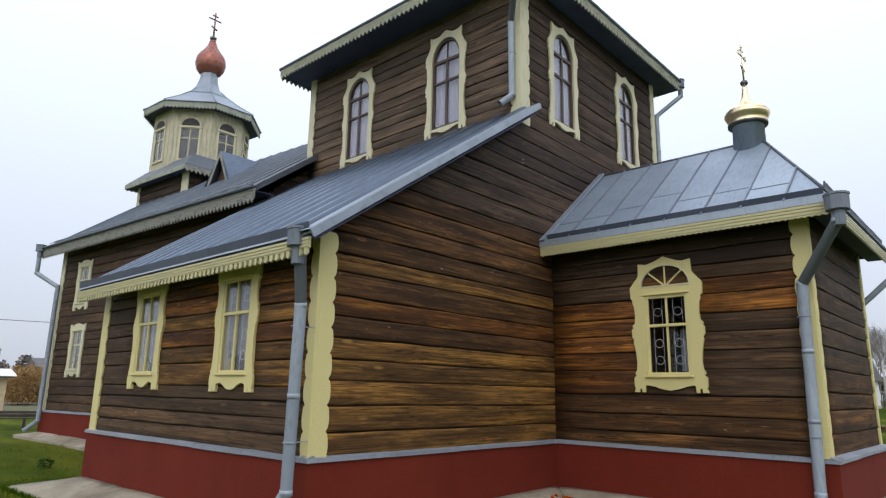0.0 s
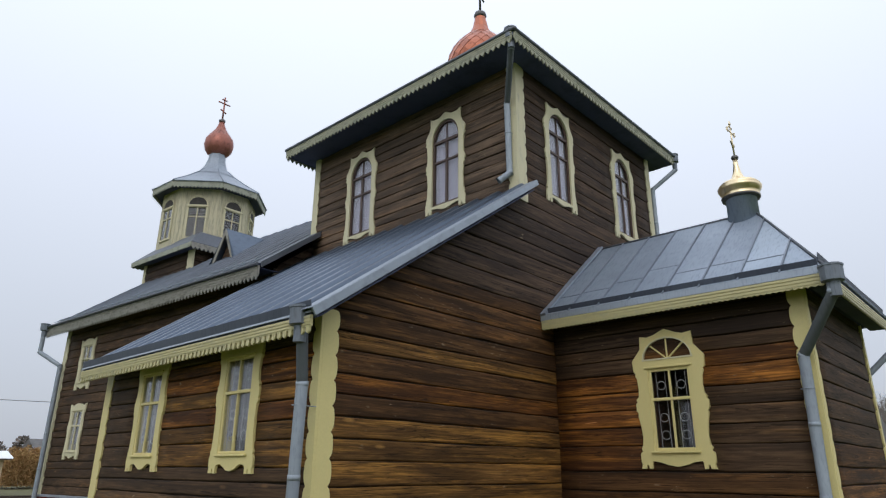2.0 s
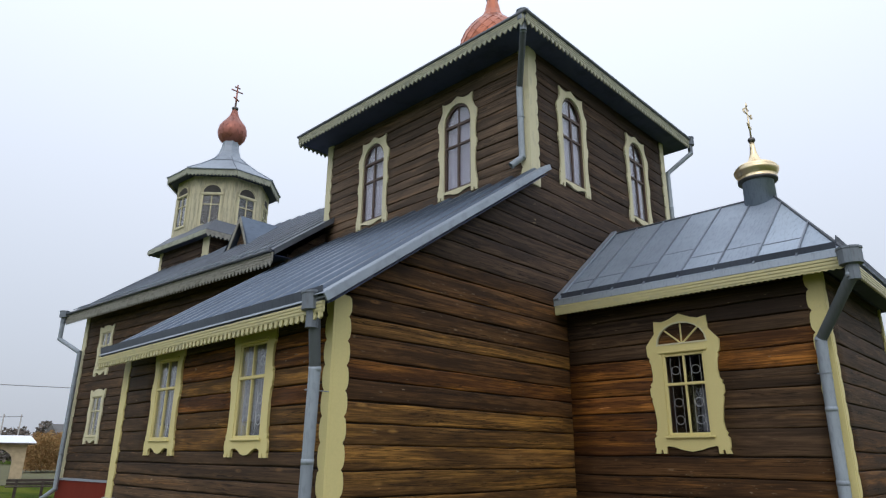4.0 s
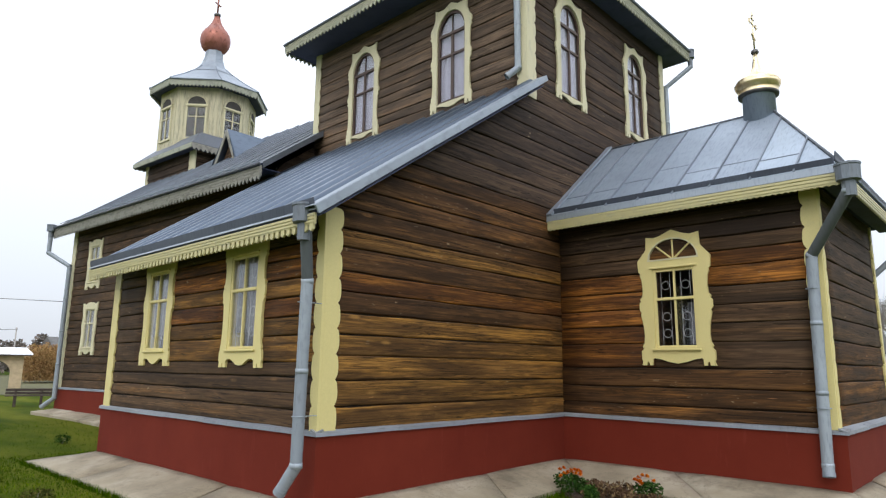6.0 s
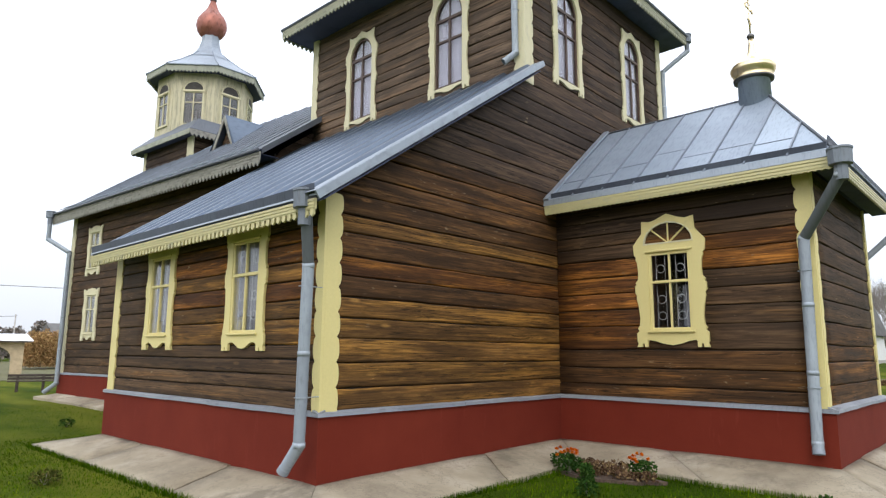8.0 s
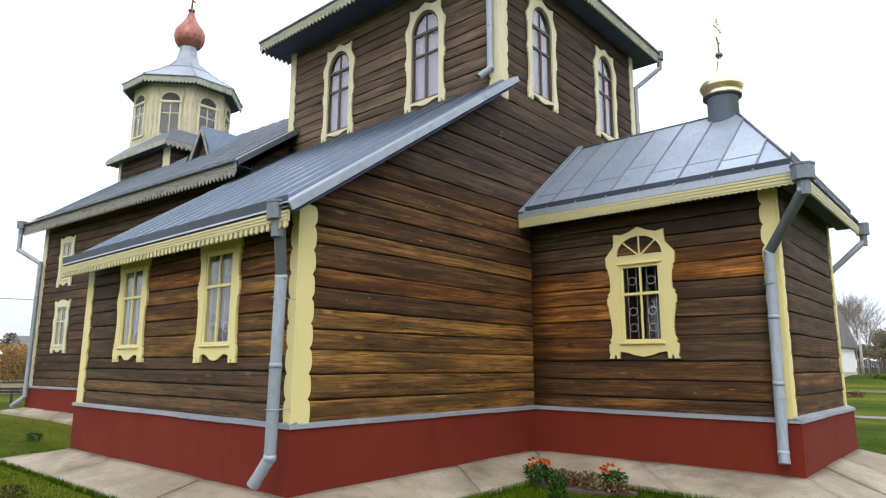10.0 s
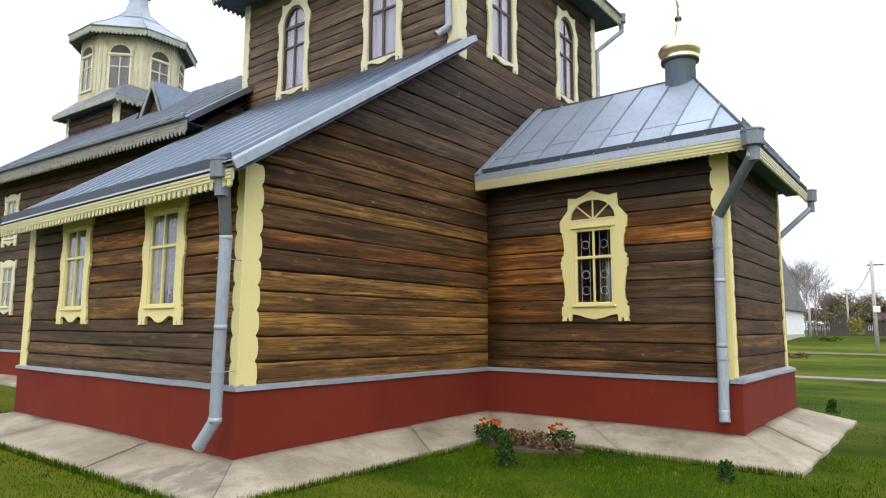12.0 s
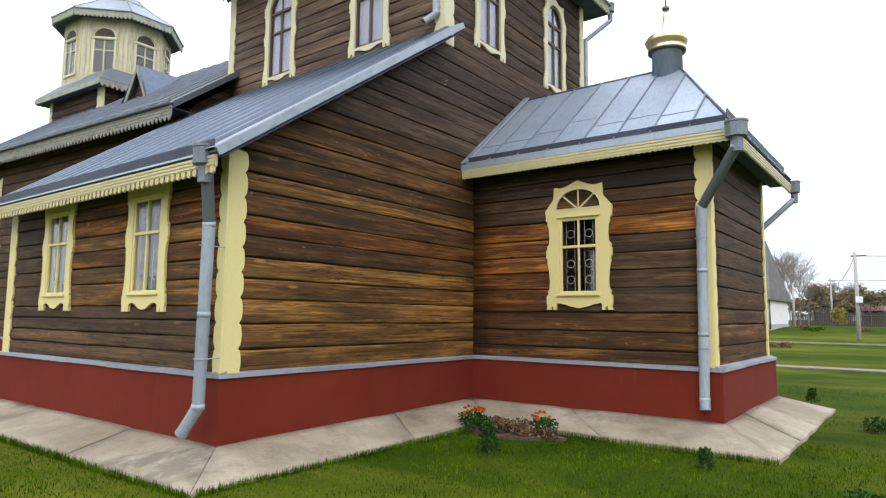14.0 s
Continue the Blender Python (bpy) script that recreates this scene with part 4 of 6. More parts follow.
def tower_window(m):
    half = [(0.0, 0.02), (0.12, 0.035), (0.22, 0.075), (0.36, 0.1), (0.41, 0.09), (0.415, -0.02), (0.48, -0.02), (0.485, 0.05), (0.52, 0.05), (0.525, -0.02), (0.6, -0.02), (0.59, 0.06), (0.605, 0.1), (0.6, 0.22), (0.565, 0.27), (0.585, 0.3),
            (0.55, 0.4), (0.535, 0.7), (0.555, 0.98), (0.6, 1.03), (0.57, 1.07), (0.6, 1.12), (0.595, 1.2), (0.56, 1.25), (0.55, 1.45), (0.57, 1.7), (0.62, 1.76), (0.585, 1.8), (0.61, 1.86), (0.6, 1.95), (0.52, 2.06), (0.46, 2.2), (0.47, 2.42), (0.36, 2.37), (0.2, 2.37), (0.0, 2.47)]
    hole = arched(0.41, 0.15, 1.78, 0.5)
    win = part("window", plate(mirrored(half), [hole], -0.03, -0.075), CREAM, church, "arched brown-sashed window in a pale carved surround", m)
    fr = plate(arched(0.42, 0.14, 1.78, 0.51), [arched(0.36, 0.21, 1.78, 0.44)], 0.02, -0.028)
    part("sash_frame", fr, BROWN, win, "brown arched sash")
    for bm in (box((-0.36, -0.035, 1.72), (0.36, 0.018, 1.79), 0.005), box((-0.36, -0.03, 1.22), (0.36, 0.016, 1.275), 0.005), box((-0.03, -0.03, 0.21), (0.03, 0.014, 1.219), 0.005), box((-0.03, -0.03, 1.277), (0.03, 0.014, 1.719), 0.005), box((-0.008, -0.02, 1.791), (0.008, 0.012, 2.2))):
        part("glazing_bar", bm, BROWN, win)
    for bm in (box((-0.36, 0.005, 0.21), (-0.031, 0.01, 1.219)), box((0.031, 0.005, 0.21), (0.36, 0.01, 1.219)), box((-0.36, 0.005, 1.277), (-0.031, 0.01, 1.719)), box((0.031, 0.005, 1.277), (0.36, 0.01, 1.719)), plate(arched(0.355, 1.792, 1.793, 0.43), (), 0.005, 0.01)):
        part("pane", bm, GLASS, win).visible_shadow = False
    part("curtain", drape(0.43, 0.16, 2.3, 0.07, 6, 5, 0.012), CURTAIN, win, "pale curtain tinted lilac like sky reflected in the glass")
    return win


def apse_window(m):
    half = [(0.0, 0.03), (0.16, 0.06), (0.28, 0.1), (0.41, 0.12), (0.43, 0.1), (0.435, 0.0), (0.49, 0.0), (0.5, 0.06), (0.53, 0.06), (0.54, 0.0), (0.63, 0.0), (0.605, 0.07), (0.625, 0.1), (0.625, 0.24), (0.58, 0.28), (0.605, 0.32), (0.57, 0.37), (0.555, 0.5), (0.575, 0.7), (0.61, 0.86),
            (0.595, 0.9), (0.63, 0.94), (0.63, 1.07), (0.6, 1.09), (0.62, 1.13), (0.57, 1.18), (0.56, 1.3), (0.575, 1.48), (0.605, 1.54), (0.59, 1.58), (0.63, 1.62), (0.64, 1.8), (0.475, 2.0), (0.465, 2.22), (0.32, 2.195), (0.2, 2.225), (0.0, 2.31)]
    hole = [(-0.37, 0.28), (0.37, 0.28), (0.37, 1.64), (-0.37, 1.64)]
    fan = [(0.45 * math.cos(a), 1.785 + 0.385 * math.sin(a)) for a in np.linspace(0, math.pi, 11)]
    win = part("window", plate(mirrored(half), [hole, fan], -0.03, -0.075), YELLOW, church, "casement with fan light in a yellow carved surround", m)
    z0, z1, mid = 0.28, 1.64, 1.12
    a, b = sash_bars(0.37, z0, z1, mid, 0.05)
    for bm in a:
        bmesh.ops.translate(bm, vec=(0, -0.05, 0), verts=bm.verts)
        part("sash_rail", bm, YELLOW, win)
    for bm in b:
        bmesh.ops.translate(bm, vec=(0, -0.05, 0), verts=bm.verts)
        part("glazing_bar", bm, YELLOW, win)
    panes(win, 0.37, z0, z1, mid, 0.05, -0.045)
    for u, v in ((0.0, 2.165), (-0.31, 2.06), (0.31, 2.06)):
        part("fan_bar", tube([(0, -0.045, 1.79), (u, -0.045, v)], 0.016, 6), YELLOW, win)
    part("fan_rim", plate(fan, [[(p[0] * 0.94, 1.81 + (p[1] - 1.785) * 0.88) for p in fan]], -0.04, -0.085), CREAM, win)
    part("fan_board", plate([(p[0] * 1.04, 1.78 + (p[1] - 1.785) * 1.05) for p in fan], (), -0.036, -0.042), WOOD, win)
    part("reveal", join([box((-0.4, -0.022, 0.27), (-0.371, 0.2, 1.66)), box((0.371, -0.022, 0.27), (0.4, 0.2, 1.66)), box((-0.371, -0.022, 0.26), (0.371, 0.2, 0.279)), box((-0.371, -0.022, 1.641), (0.371, 0.2, 1.66))]), BROWN, win)
    part("sill", box((-0.41, -0.12, 0.245), (0.41, -0.03, 0.278), 0.006), YELLOW, win)
    part("lintel", box((-0.42, -0.1, 1.645), (0.42, -0.07, 1.68), 0.006), YELLOW, win)
    grille(win, 0.35, z0 + 0.05, z1 - 0.05, mid)
    cl = drape(0.09, 0.35, 1.05, 0.1, 3, 9)
    bmesh.ops.translate(cl, vec=(0.24, 0, 0), verts=cl.verts)
    part("curtain", cl, LACE, win, "gathered white curtain")
    return win


for x, z in W_AISLE:
    aisle_window(Matrix.Translation((x, 0, z)))
for x in W_TOWER_S:
    tower_window(Matrix.Translation((x, 4.62, TZ)))
for y in W_TOWER_E:
    tower_window(Matrix.Translation((0, y, TZ)) @ RE)
apse_window(Matrix.Translation((W_APSE[0], 5.62, W_APSE[1])))
for x, z, s in NAVE_W:
    aisle_window(Matrix.Translation((x, NY, z)) @ Matrix.Diagonal((s, 1, s, 1)), s, CREAM, LACE, False, "narrow casement window in a weathered cream surround")


# ---- rainwater pipes ----
def downpipe(points, r, funnel, label, shoe=True, dark_from=None):
    """A pipe in jointed lengths from a funnel under the gutter to a shoe over the apron."""
    pipe = part("downpipe", lathe([(r * 1.08, -0.34), (r * 1.12, -0.13), (r * 1.95, -0.115), (r * 2.0, 0.09), (r * 2.15, 0.095), (r * 2.15, 0.125), (r * 1.9, 0.125), (r * 1.85, 0.0)], (0, 0), 10, False), HOPPER, church, label, Matrix.Translation(funnel))
    inv = Matrix.Translation(-Vector(funnel))
    pts = [Vector(p) for p in points]
    for i, (a, b) in enumerate(zip(pts, pts[1:])):
        d = (b - a).normalized()
        n = max(1, round((b - a).length / 1.15))
        for k in range(n):
            p, q = a.lerp(b, k / n), a.lerp(b, (k + 1) / n)
            bm = tube([inv @ (p - d * 0.02), inv @ (q + d * 0.01)], [r * 1.0, r * 0.95], 14, None, False)
            part("pipe_length", bm, PIPE_DARK if dark_from is not None and i == dark_from else PIPE, pipe)
            part("pipe_collar", tube([inv @ (q - d * 0.035), inv @ (q + d * 0.03)], r * 1.035, 14, None, i < len(pts) - 2 or k < n - 1), PIPE, pipe)
    return pipe


def bracket(pos, wall_dir, r):
    bm = ring(0, 0, r * 1.15, 0.007, 14)
    bmesh.ops.rotate(bm, matrix=Matrix.Rotation(radians(90), 3, "X"), verts=bm.verts)
    t = tube([(0, 0, 0), Vector(wall_dir) * 0.3], 0.007, 5)
    part("pipe_bracket", join([bm, t]), PIPE, church, "", Matrix.Translation(pos))


downpipe([(0.15, -0.43, 3.42), (0.08, -0.32, 2.76), (0.03, -0.32, 0.52), (-0.19, -0.38, 0.2)], 0.078, (0.15, -0.46, 3.6), "galvanised downpipe with a box funnel and shoe", dark_from=0)
for z in (2.5, 1.1):
    bracket((0.05, -0.32, z), (0, 1, 0), 0.078)
downpipe([(5.07, 5.1, 4.3), (5.06, 5.1, 4.18), (4.45, 5.45, 3.38), (4.41, 5.45, 0.42), (4.42, 5.42, 0.3)], 0.08, (5.08, 5.1, 4.45), "galvanised downpipe from the apse gutter", dark_from=1)
for z in (2.9, 1.2):
    bracket((4.43, 5.45, z), (0, 0.5, 0), 0.08)
downpipe([(5.06, 10.3, 4.3), (5.06, 10.3, 4.2), (4.2, 9.85, 3.3), (4.2, 9.85, 0.3)], 0.06, (5.06, 10.3, 4.45), "galvanised downpipe from the apse gutter")
downpipe([(0.42, 3.94, 10.1), (0.4, 3.96, 9.95), (-0.12, 4.48, 9.1), (-0.12, 4.5, 7.5), (-0.26, 4.34, 7.32)], 0.068, (0.43, 3.93, 10.28), "galvanised tower downpipe with round funnel", dark_from=1)
bracket((-0.12, 4.5, 8.4), (0, 0.4, 0), 0.068)
downpipe([(0.55, 11.55, 10.1), (0.55, 11.55, 9.9), (0.06, 11.0, 9.25), (0.06, 10.98, 6.2)], 0.062, (0.55, 11.55, 10.26), "galvanised tower downpipe with round funnel")
downpipe([(-18.95, 2.75, 6.35), (-18.95, 2.75, 5.6), (-18.2, 3.2, 5.1), (-18.2, 3.2, 0.55), (-18.6, 3.0, 0.25)], 0.075, (-18.95, 2.75, 6.5), "galvanised nave downpipe")


# ---- crosses, domes and belfry ----
def cross(foot, height, thick, material, turn, label, ornate=False):
    """A three-barred cross in the plane across the church's axis."""
    h = height
    pieces = [tube([(0, 0, 0), (0, 0, h)], [thick * 1.3, thick], 8)]
    for z, w, tilt in ((0.88, 0.11, 0), (0.72, 0.24, 0), (0.38, 0.12, 0.05)):
        pieces.append(tube([(-w * h, 0, z * h + tilt * h), (w * h, 0, z * h - tilt * h)], thick, 8))
        if ornate and z == 0.72:
            for s in (-1, 1):
                pieces += [tube([(s * w * h, 0, z * h - 0.05), (s * w * h, 0, z * h + 0.06)], [thick * 0.5, thick * 2], 6), tube([(s * w * h * 0.85, 0, z * h), (s * w * h * 1.2, 0, z * h)], [thick, thick * 1.9], 6)]
    if ornate:
        pieces.append(tube([(0, 0, h - 0.02), (0, 0, h + 0.06)], [thick * 2, thick * 0.6], 6))
        pieces += [tube([(0, 0, 0.2 * h), (s * 0.12, 0, 0.42 * h)], thick * 0.6, 5) for s in (-1, 1)]
    part("cross", join(pieces), material, church, label, Matrix.Translation(foot) @ Matrix.Rotation(turn, 4, "Z"))


def scales(profile, centre, sides, rows, material, parent):
    """Overlapping diamond sheets on a dome, each one its own piece."""
    def at(f):
        x = f * (len(profile) - 1)
        i = min(int(x), len(profile) - 2)
        a, b = profile[i], profile[i + 1]
        return a[0] + (b[0] - a[0]) * (x - i), a[1] + (b[1] - a[1]) * (x - i)
    for row in range(rows):
        f0, f1, f2 = row / (rows + 1), (row + 1) / (rows + 1), (row + 2) / (rows + 1)
        for k in range(sides):
            t = 2 * math.pi * (k + 0.5 * (row % 2)) / sides
            dt = math.pi / sides * 0.97
            pts = []
            for f, d, lift in ((f0, 0, 1.03), (f1, dt, 1.02), (f2, 0, 1.006), (f1, -dt, 1.02)):
                r, z = at(f)
                pts.append((centre[0] + r * lift * math.cos(t + d), centre[1] + r * lift * math.sin(t + d), z))
            mid = Vector((math.cos(t), math.sin(t), 0)) * 0.006
            bm = bmesh.new()
            a, b = [bm.verts.new(p) for p in pts], [bm.verts.new(Vector(p) - mid * 2) for p in pts]
            c = bm.verts.new(sum((Vector(p) for p in pts), Vector()) / 4 + mid)
            for i in range(4):
                j = (i + 1) % 4
                bm.faces.new((a[i], a[j], c))
                bm.faces.new((a[j], a[i], b[i], b[j]))
            part("scale", bm, material, parent)


# large dome on the tower
prof = [(0.62, 12.55), (0.86, 12.8), (1.0, 13.15), (1.0, 13.4), (0.9, 13.7), (0.72, 13.97), (0.5, 14.22), (0.36, 14.36)]
part("dome_drum", lathe([(0.75, 11.6), (0.72, 12.4), (0.8, 12.45), (0.8, 12.55), (0.5, 12.56)], TC, 24), ROOF, church)
dome = part("dome", lathe(prof, TC, 32), COPPER_ORANGE, church, "orange copper onion dome clad in diamond scales")
scales(prof, TC, 18, 9, COPPER_ORANGE, dome)
part("dome_spire", lathe([(0.4, 14.3), (0.36, 14.36), (0.25, 14.62), (0.19, 14.9), (0.17, 15.02)], TC, 12, False), COPPER_ORANGE, dome, "ribbed copper spire")
part("finial", lathe([(0.05, 14.98), (0.17, 15.02), (0.2, 15.1), (0.17, 15.2), (0.05, 15.26)], TC, 16), IRON, dome)
cross((*TC, 15.2), 1.7, 0.03, IRON, radians(90), "dark metal cross", False)

# gilded cupola on the apse
cx = (3.28, YC)
part("cupola_neck", lathe([(0.3, 6.35), (0.29, 6.98), (0.34, 7.0)], cx, 28), ROOF, church, "grey metal cupola neck")
cup = part("cupola", lathe([(0.29, 6.96), (0.36, 6.98), (0.37, 7.02), (0.33, 7.05), (0.37, 7.09), (0.41, 7.16), (0.42, 7.21), (0.38, 7.23), (0.39, 7.26), (0.34, 7.31), (0.2, 7.37), (0.12, 7.45), (0.075, 7.57), (0.052, 7.72), (0.045, 7.86)], cx, 36), GOLD, church, "gilded onion cupola with moulded rim")
part("collar", lathe([(0.3, 6.95), (0.365, 6.96), (0.37, 7.0), (0.3, 7.01)], cx, 28), IRON, cup)
part("finial", lathe([(0.02, 7.84), (0.06, 7.86), (0.075, 7.9), (0.06, 7.94), (0.02, 7.96)], cx, 14), IRON, cup)
cross((*cx, 7.93), 0.78, 0.014, GOLD, radians(90), "slender pale gilded ornate cross", True)

# belfry: an octagon whose diagonal sides are a little longer than the others
B = (-17.92, YC)


def octagon(a, z, b=0.365):
    """Corners at height z, a from the axis to a cardinal side."""
    e = a * b
    return [Vector((B[0] + x, B[1] + y, z)) for x, y in ((a, -e), (a, e), (e, a), (-e, a), (-a, e), (-a, -e), (-e, -a), (e, -a))]


def faceted(rings, cap=True):
    """Skin over rings of eight corners, from the lowest up."""
    bm = bmesh.new()
    vs = [[bm.verts.new(p) for p in ring_] for ring_ in rings]
    for a, b in zip(vs, vs[1:]):
        for k in range(8):
            bm.faces.new((a[k], a[(k + 1) % 8], b[(k + 1) % 8], b[k]))
    if cap:
        bm.faces.new(list(reversed(vs[0])))
        bm.faces.new(vs[-1])
    bmesh.ops.recalc_face_normals(bm, faces=bm.faces)
    return bm


BA, BE, BZ = 1.72, 2.13, 12.75  # drum, eave and the eave's height
drum = part("belfry_drum", faceted([octagon(BA, 9.5), octagon(BA, BZ - 0.1)]), BOARDS, church, "octagonal cream-boarded belfry drum")
low, eave = octagon(BA, 0.0), octagon(BE, BZ)
for k in range(8):
    if 3 <= k <= 4:
        continue
    p, q = low[k - 1], low[k]
    way = (q - p).normalized()
    half = (q - p).length / 2
    m = Matrix.Translation((p + q) / 2) @ Matrix.Rotation(math.atan2(way.y, way.x), 4, "Z")
    nb = max(7, round(half * 2 / 0.15))
    for i in range(nb):
        u = -half + 2 * half * i / nb
        part("board", box((u + 0.006, -0.022 - 0.004 * (i % 2), 9.6), (u + 2 * half / nb - 0.006, 0.01, BZ - 0.12)), BOARDS, drum, "", m)
    mw = m @ Matrix.Translation((0, -0.026, BZ - 2.33))
    win = part("belfry_window", plate([(-0.4, 0), (0.4, 0), (0.4, 1.38), *[(0.4 * math.cos(a), 1.46 + 0.36 * math.sin(a)) for a in np.linspace(0, math.pi, 9)], (-0.4, 1.38)], [[(-0.33, 0.08), (0.33, 0.08), (0.33, 1.34), (-0.33, 1.34)]], -0.001, -0.05), CREAM, church, "arched belfry window with cream sash and dark fan", mw)
    part("pane", plate([(-0.33, 0.08), (0.33, 0.08), (0.33, 1.34), (-0.33, 1.34)], (), -0.005, -0.012), GLASS, win).visible_shadow = False
    # flat sheet on the solid drum, coloured dark like an unlit room
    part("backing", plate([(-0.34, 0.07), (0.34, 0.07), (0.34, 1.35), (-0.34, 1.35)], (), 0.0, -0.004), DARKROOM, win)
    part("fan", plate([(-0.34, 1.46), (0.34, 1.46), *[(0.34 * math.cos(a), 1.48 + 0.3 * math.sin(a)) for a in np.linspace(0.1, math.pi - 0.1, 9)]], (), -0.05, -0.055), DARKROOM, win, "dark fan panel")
    part("fan_hood", tube([(0.41 * math.cos(a), -0.05, 1.46 + 0.38 * math.sin(a)) for a in np.linspace(0, math.pi, 11)], 0.035, 6), BOARDS, win)
    part("fan_sill", box((-0.43, -0.085, 1.37), (0.43, -0.05, 1.45), 0.006), CREAM, win)
    part("glazing_bar", box((-0.02, -0.045, 0.08), (0.02, -0.012, 1.34)), CREAM, win)
    part("glazing_bar", box((-0.33, -0.044, 0.92), (0.33, -0.013, 0.96)), CREAM, win)
    # fascia of this side
    p, q = eave[k - 1], eave[k]
    way = (q - p).normalized()
    es = (q - p).length
    n = round(es / 0.14)
    pts = [(-es / 2, 0.0), (-es / 2, -0.2)]
    for i in range(n):
        u = -es / 2 + es * i / n
        pts += [(u + es / n * 0.5, -0.29), (u + es / n * 0.97, -0.2)]
    pts += [(es / 2, -0.2), (es / 2, 0.0)]
    part("fascia", plate(pts, (), 0.0, -0.03), PALEFASCIA, church, "", Matrix.Translation((p + q) / 2) @ Matrix.Rotation(math.atan2(way.y, way.x), 4, "Z"))
part("soffit", faceted([octagon(BE - 0.04, BZ - 0.16), octagon(BE - 0.04, BZ - 0.12)]), SOFFIT, church)
RINGS = ((BE + 0.05, BZ), (BE + 0.06, BZ + 0.03), (1.48, BZ + 0.53), (0.94, BZ + 0.97), (0.62, BZ + 1.28), (0.43, BZ + 1.6), (0.34, BZ + 1.93), (0.32, BZ + 2.2))
broof = part("belfry_roof", faceted([octagon(a, z, 0.38) for a, z in RINGS]), BELFRY_METAL, church, "flared octagonal metal belfry roof")
for k in range(8):
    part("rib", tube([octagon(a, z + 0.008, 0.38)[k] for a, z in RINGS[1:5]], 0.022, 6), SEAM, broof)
band = [octagon(a, z, 0.38) for a, z in ((0.97, BZ + 0.955), (0.9, BZ + 1.01))]
part("lap_seam", faceted([[v + (v - Vector((B[0], B[1], v.z))).normalized() * 0.02 for v in r_] for r_ in band], False), SEAM, broof)
D0 = BZ + 2.17
prof = [(0.32, D0), (0.46, D0 + 0.1), (0.57, D0 + 0.3), (0.61, D0 + 0.56), (0.56, D0 + 0.82), (0.41, D0 + 1.03), (0.26, D0 + 1.22), (0.165, D0 + 1.42), (0.11, D0 + 1.68)]
dome = part("dome", lathe(prof, B, 28), COPPER, church, "dull red copper onion dome")
scales(prof, B, 14, 8, COPPER, dome)
part("finial", lathe([(0.05, D0 + 1.66), (0.13, D0 + 1.7), (0.14, D0 + 1.8), (0.05, D0 + 1.86)], B, 12), IRON, dome)
cross((*B, D0 + 1.82), 1.18, 0.032, COPPER, radians(90), "small red-brown metal cross")

# skirt roof round the belfry's foot
SH = 2.2
for k, name in enumerate(("s", "e", "n", "w")):
    m = Matrix.Translation((BX, YC, 0)) @ Matrix.Rotation(math.pi / 2 * k, 4, "Z")
    bm = prism([(-SH, -SH, 9.62), (SH, -SH, 9.62), (1.55, -1.55, 10.3), (-1.55, -1.55, 10.3)], (0, 0, 0.05))
    part("skirt_roof", bm, ROOF_DARK, church, "grey metal skirt roof", m)
    n = 26
    pts = [(-SH, 0.0), (-SH, -0.16)]
    for i in range(n):
        u = -SH + 2 * SH * i / n
        pts += [(u + SH / n, -0.27 if k == 1 else -0.2), (u + 2 * SH / n * 0.97, -0.16)]
    pts += [(SH, -0.16), (SH, 0.0)]
    part("fascia", plate(pts, (), 0.0, -0.03), GREYFASCIA if k == 1 else PALEFASCIA, church, "", m @ Matrix.Translation((0, -SH, 9.64)))
    part("soffit", prism([(-SH + 0.03, -SH + 0.03, 9.53), (SH - 0.03, -SH + 0.03, 9.53), (1.82, -1.82, 9.53), (-1.82, -1.82, 9.53)], (0, 0, 0.02)), SOFFIT, church, "", m)

# the nave and its belfry stand a few degrees askew of the tower
ASKEW = Matrix.Identity(4)
ASKEW[1][0], ASKEW[1][3] = 0.07, 0.07 * 6.3


def lean_over(ob, above):
    here = above @ ob.matrix_basis
    ob.data.transform(here.inverted() @ ASKEW @ here)
    for child in ob.children:
        lean_over(child, here)


for ob in church.children:
    if ob.type == "MESH" and sum((ob.matrix_basis @ Vector(c)).x for c in ob.bound_box) / 8 < -7.6:
        lean_over(ob, Matrix.Identity(4))


# ---- ground ----


def ground_z(x, y):
    rise = min(max(y - 20, 0.0), 32.0) * 0.042 + min(max((-8 - x) / 8, 0.0), 1.0) * 0.2
    return GZ + rise + 0.03 * (noise.noise(Vector((x * 0.25, y * 0.25, 0))) if abs(x) < 80 and abs(y) < 80 else 0)


def ground_sheet():
    xs = sorted({*np.arange(-30, 30.1, 1.0), *np.arange(-100, -30, 5.0), *np.arange(35, 100, 5.0), -2500, -1200, -600, -300, -180, 180, 300, 600, 1200, 2500})
    ys = sorted({*np.arange(-20, 60.1, 1.0), -2500, -800, -300, -120, -60, -35, 70, 90, 130, 200, 400, 800, 2500})
    vs = [(x, y, ground_z(x, y)) for y in ys for x in xs]
    nx = len(xs)
    fs = [(j * nx + i, j * nx + i + 1, (j + 1) * nx + i + 1, (j + 1) * nx + i) for j in range(len(ys) - 1) for i in range(nx - 1)]
    me = bpy.data.meshes.new("ground")
    me.from_pydata(vs, [], fs)
    me.polygons.foreach_set("use_smooth", [True] * len(fs))
    me.materials.append(LAWN)
    return tagged(new("ground", me), "short green autumn lawn with sparse yellow patches", "lawn", kind="structure")


ground_sheet()

# apron of concrete slabs round the plinth
pavement = tagged(new("pavement"), "sloping cracked concrete apron slabs round the church", "pavement", kind="structure")


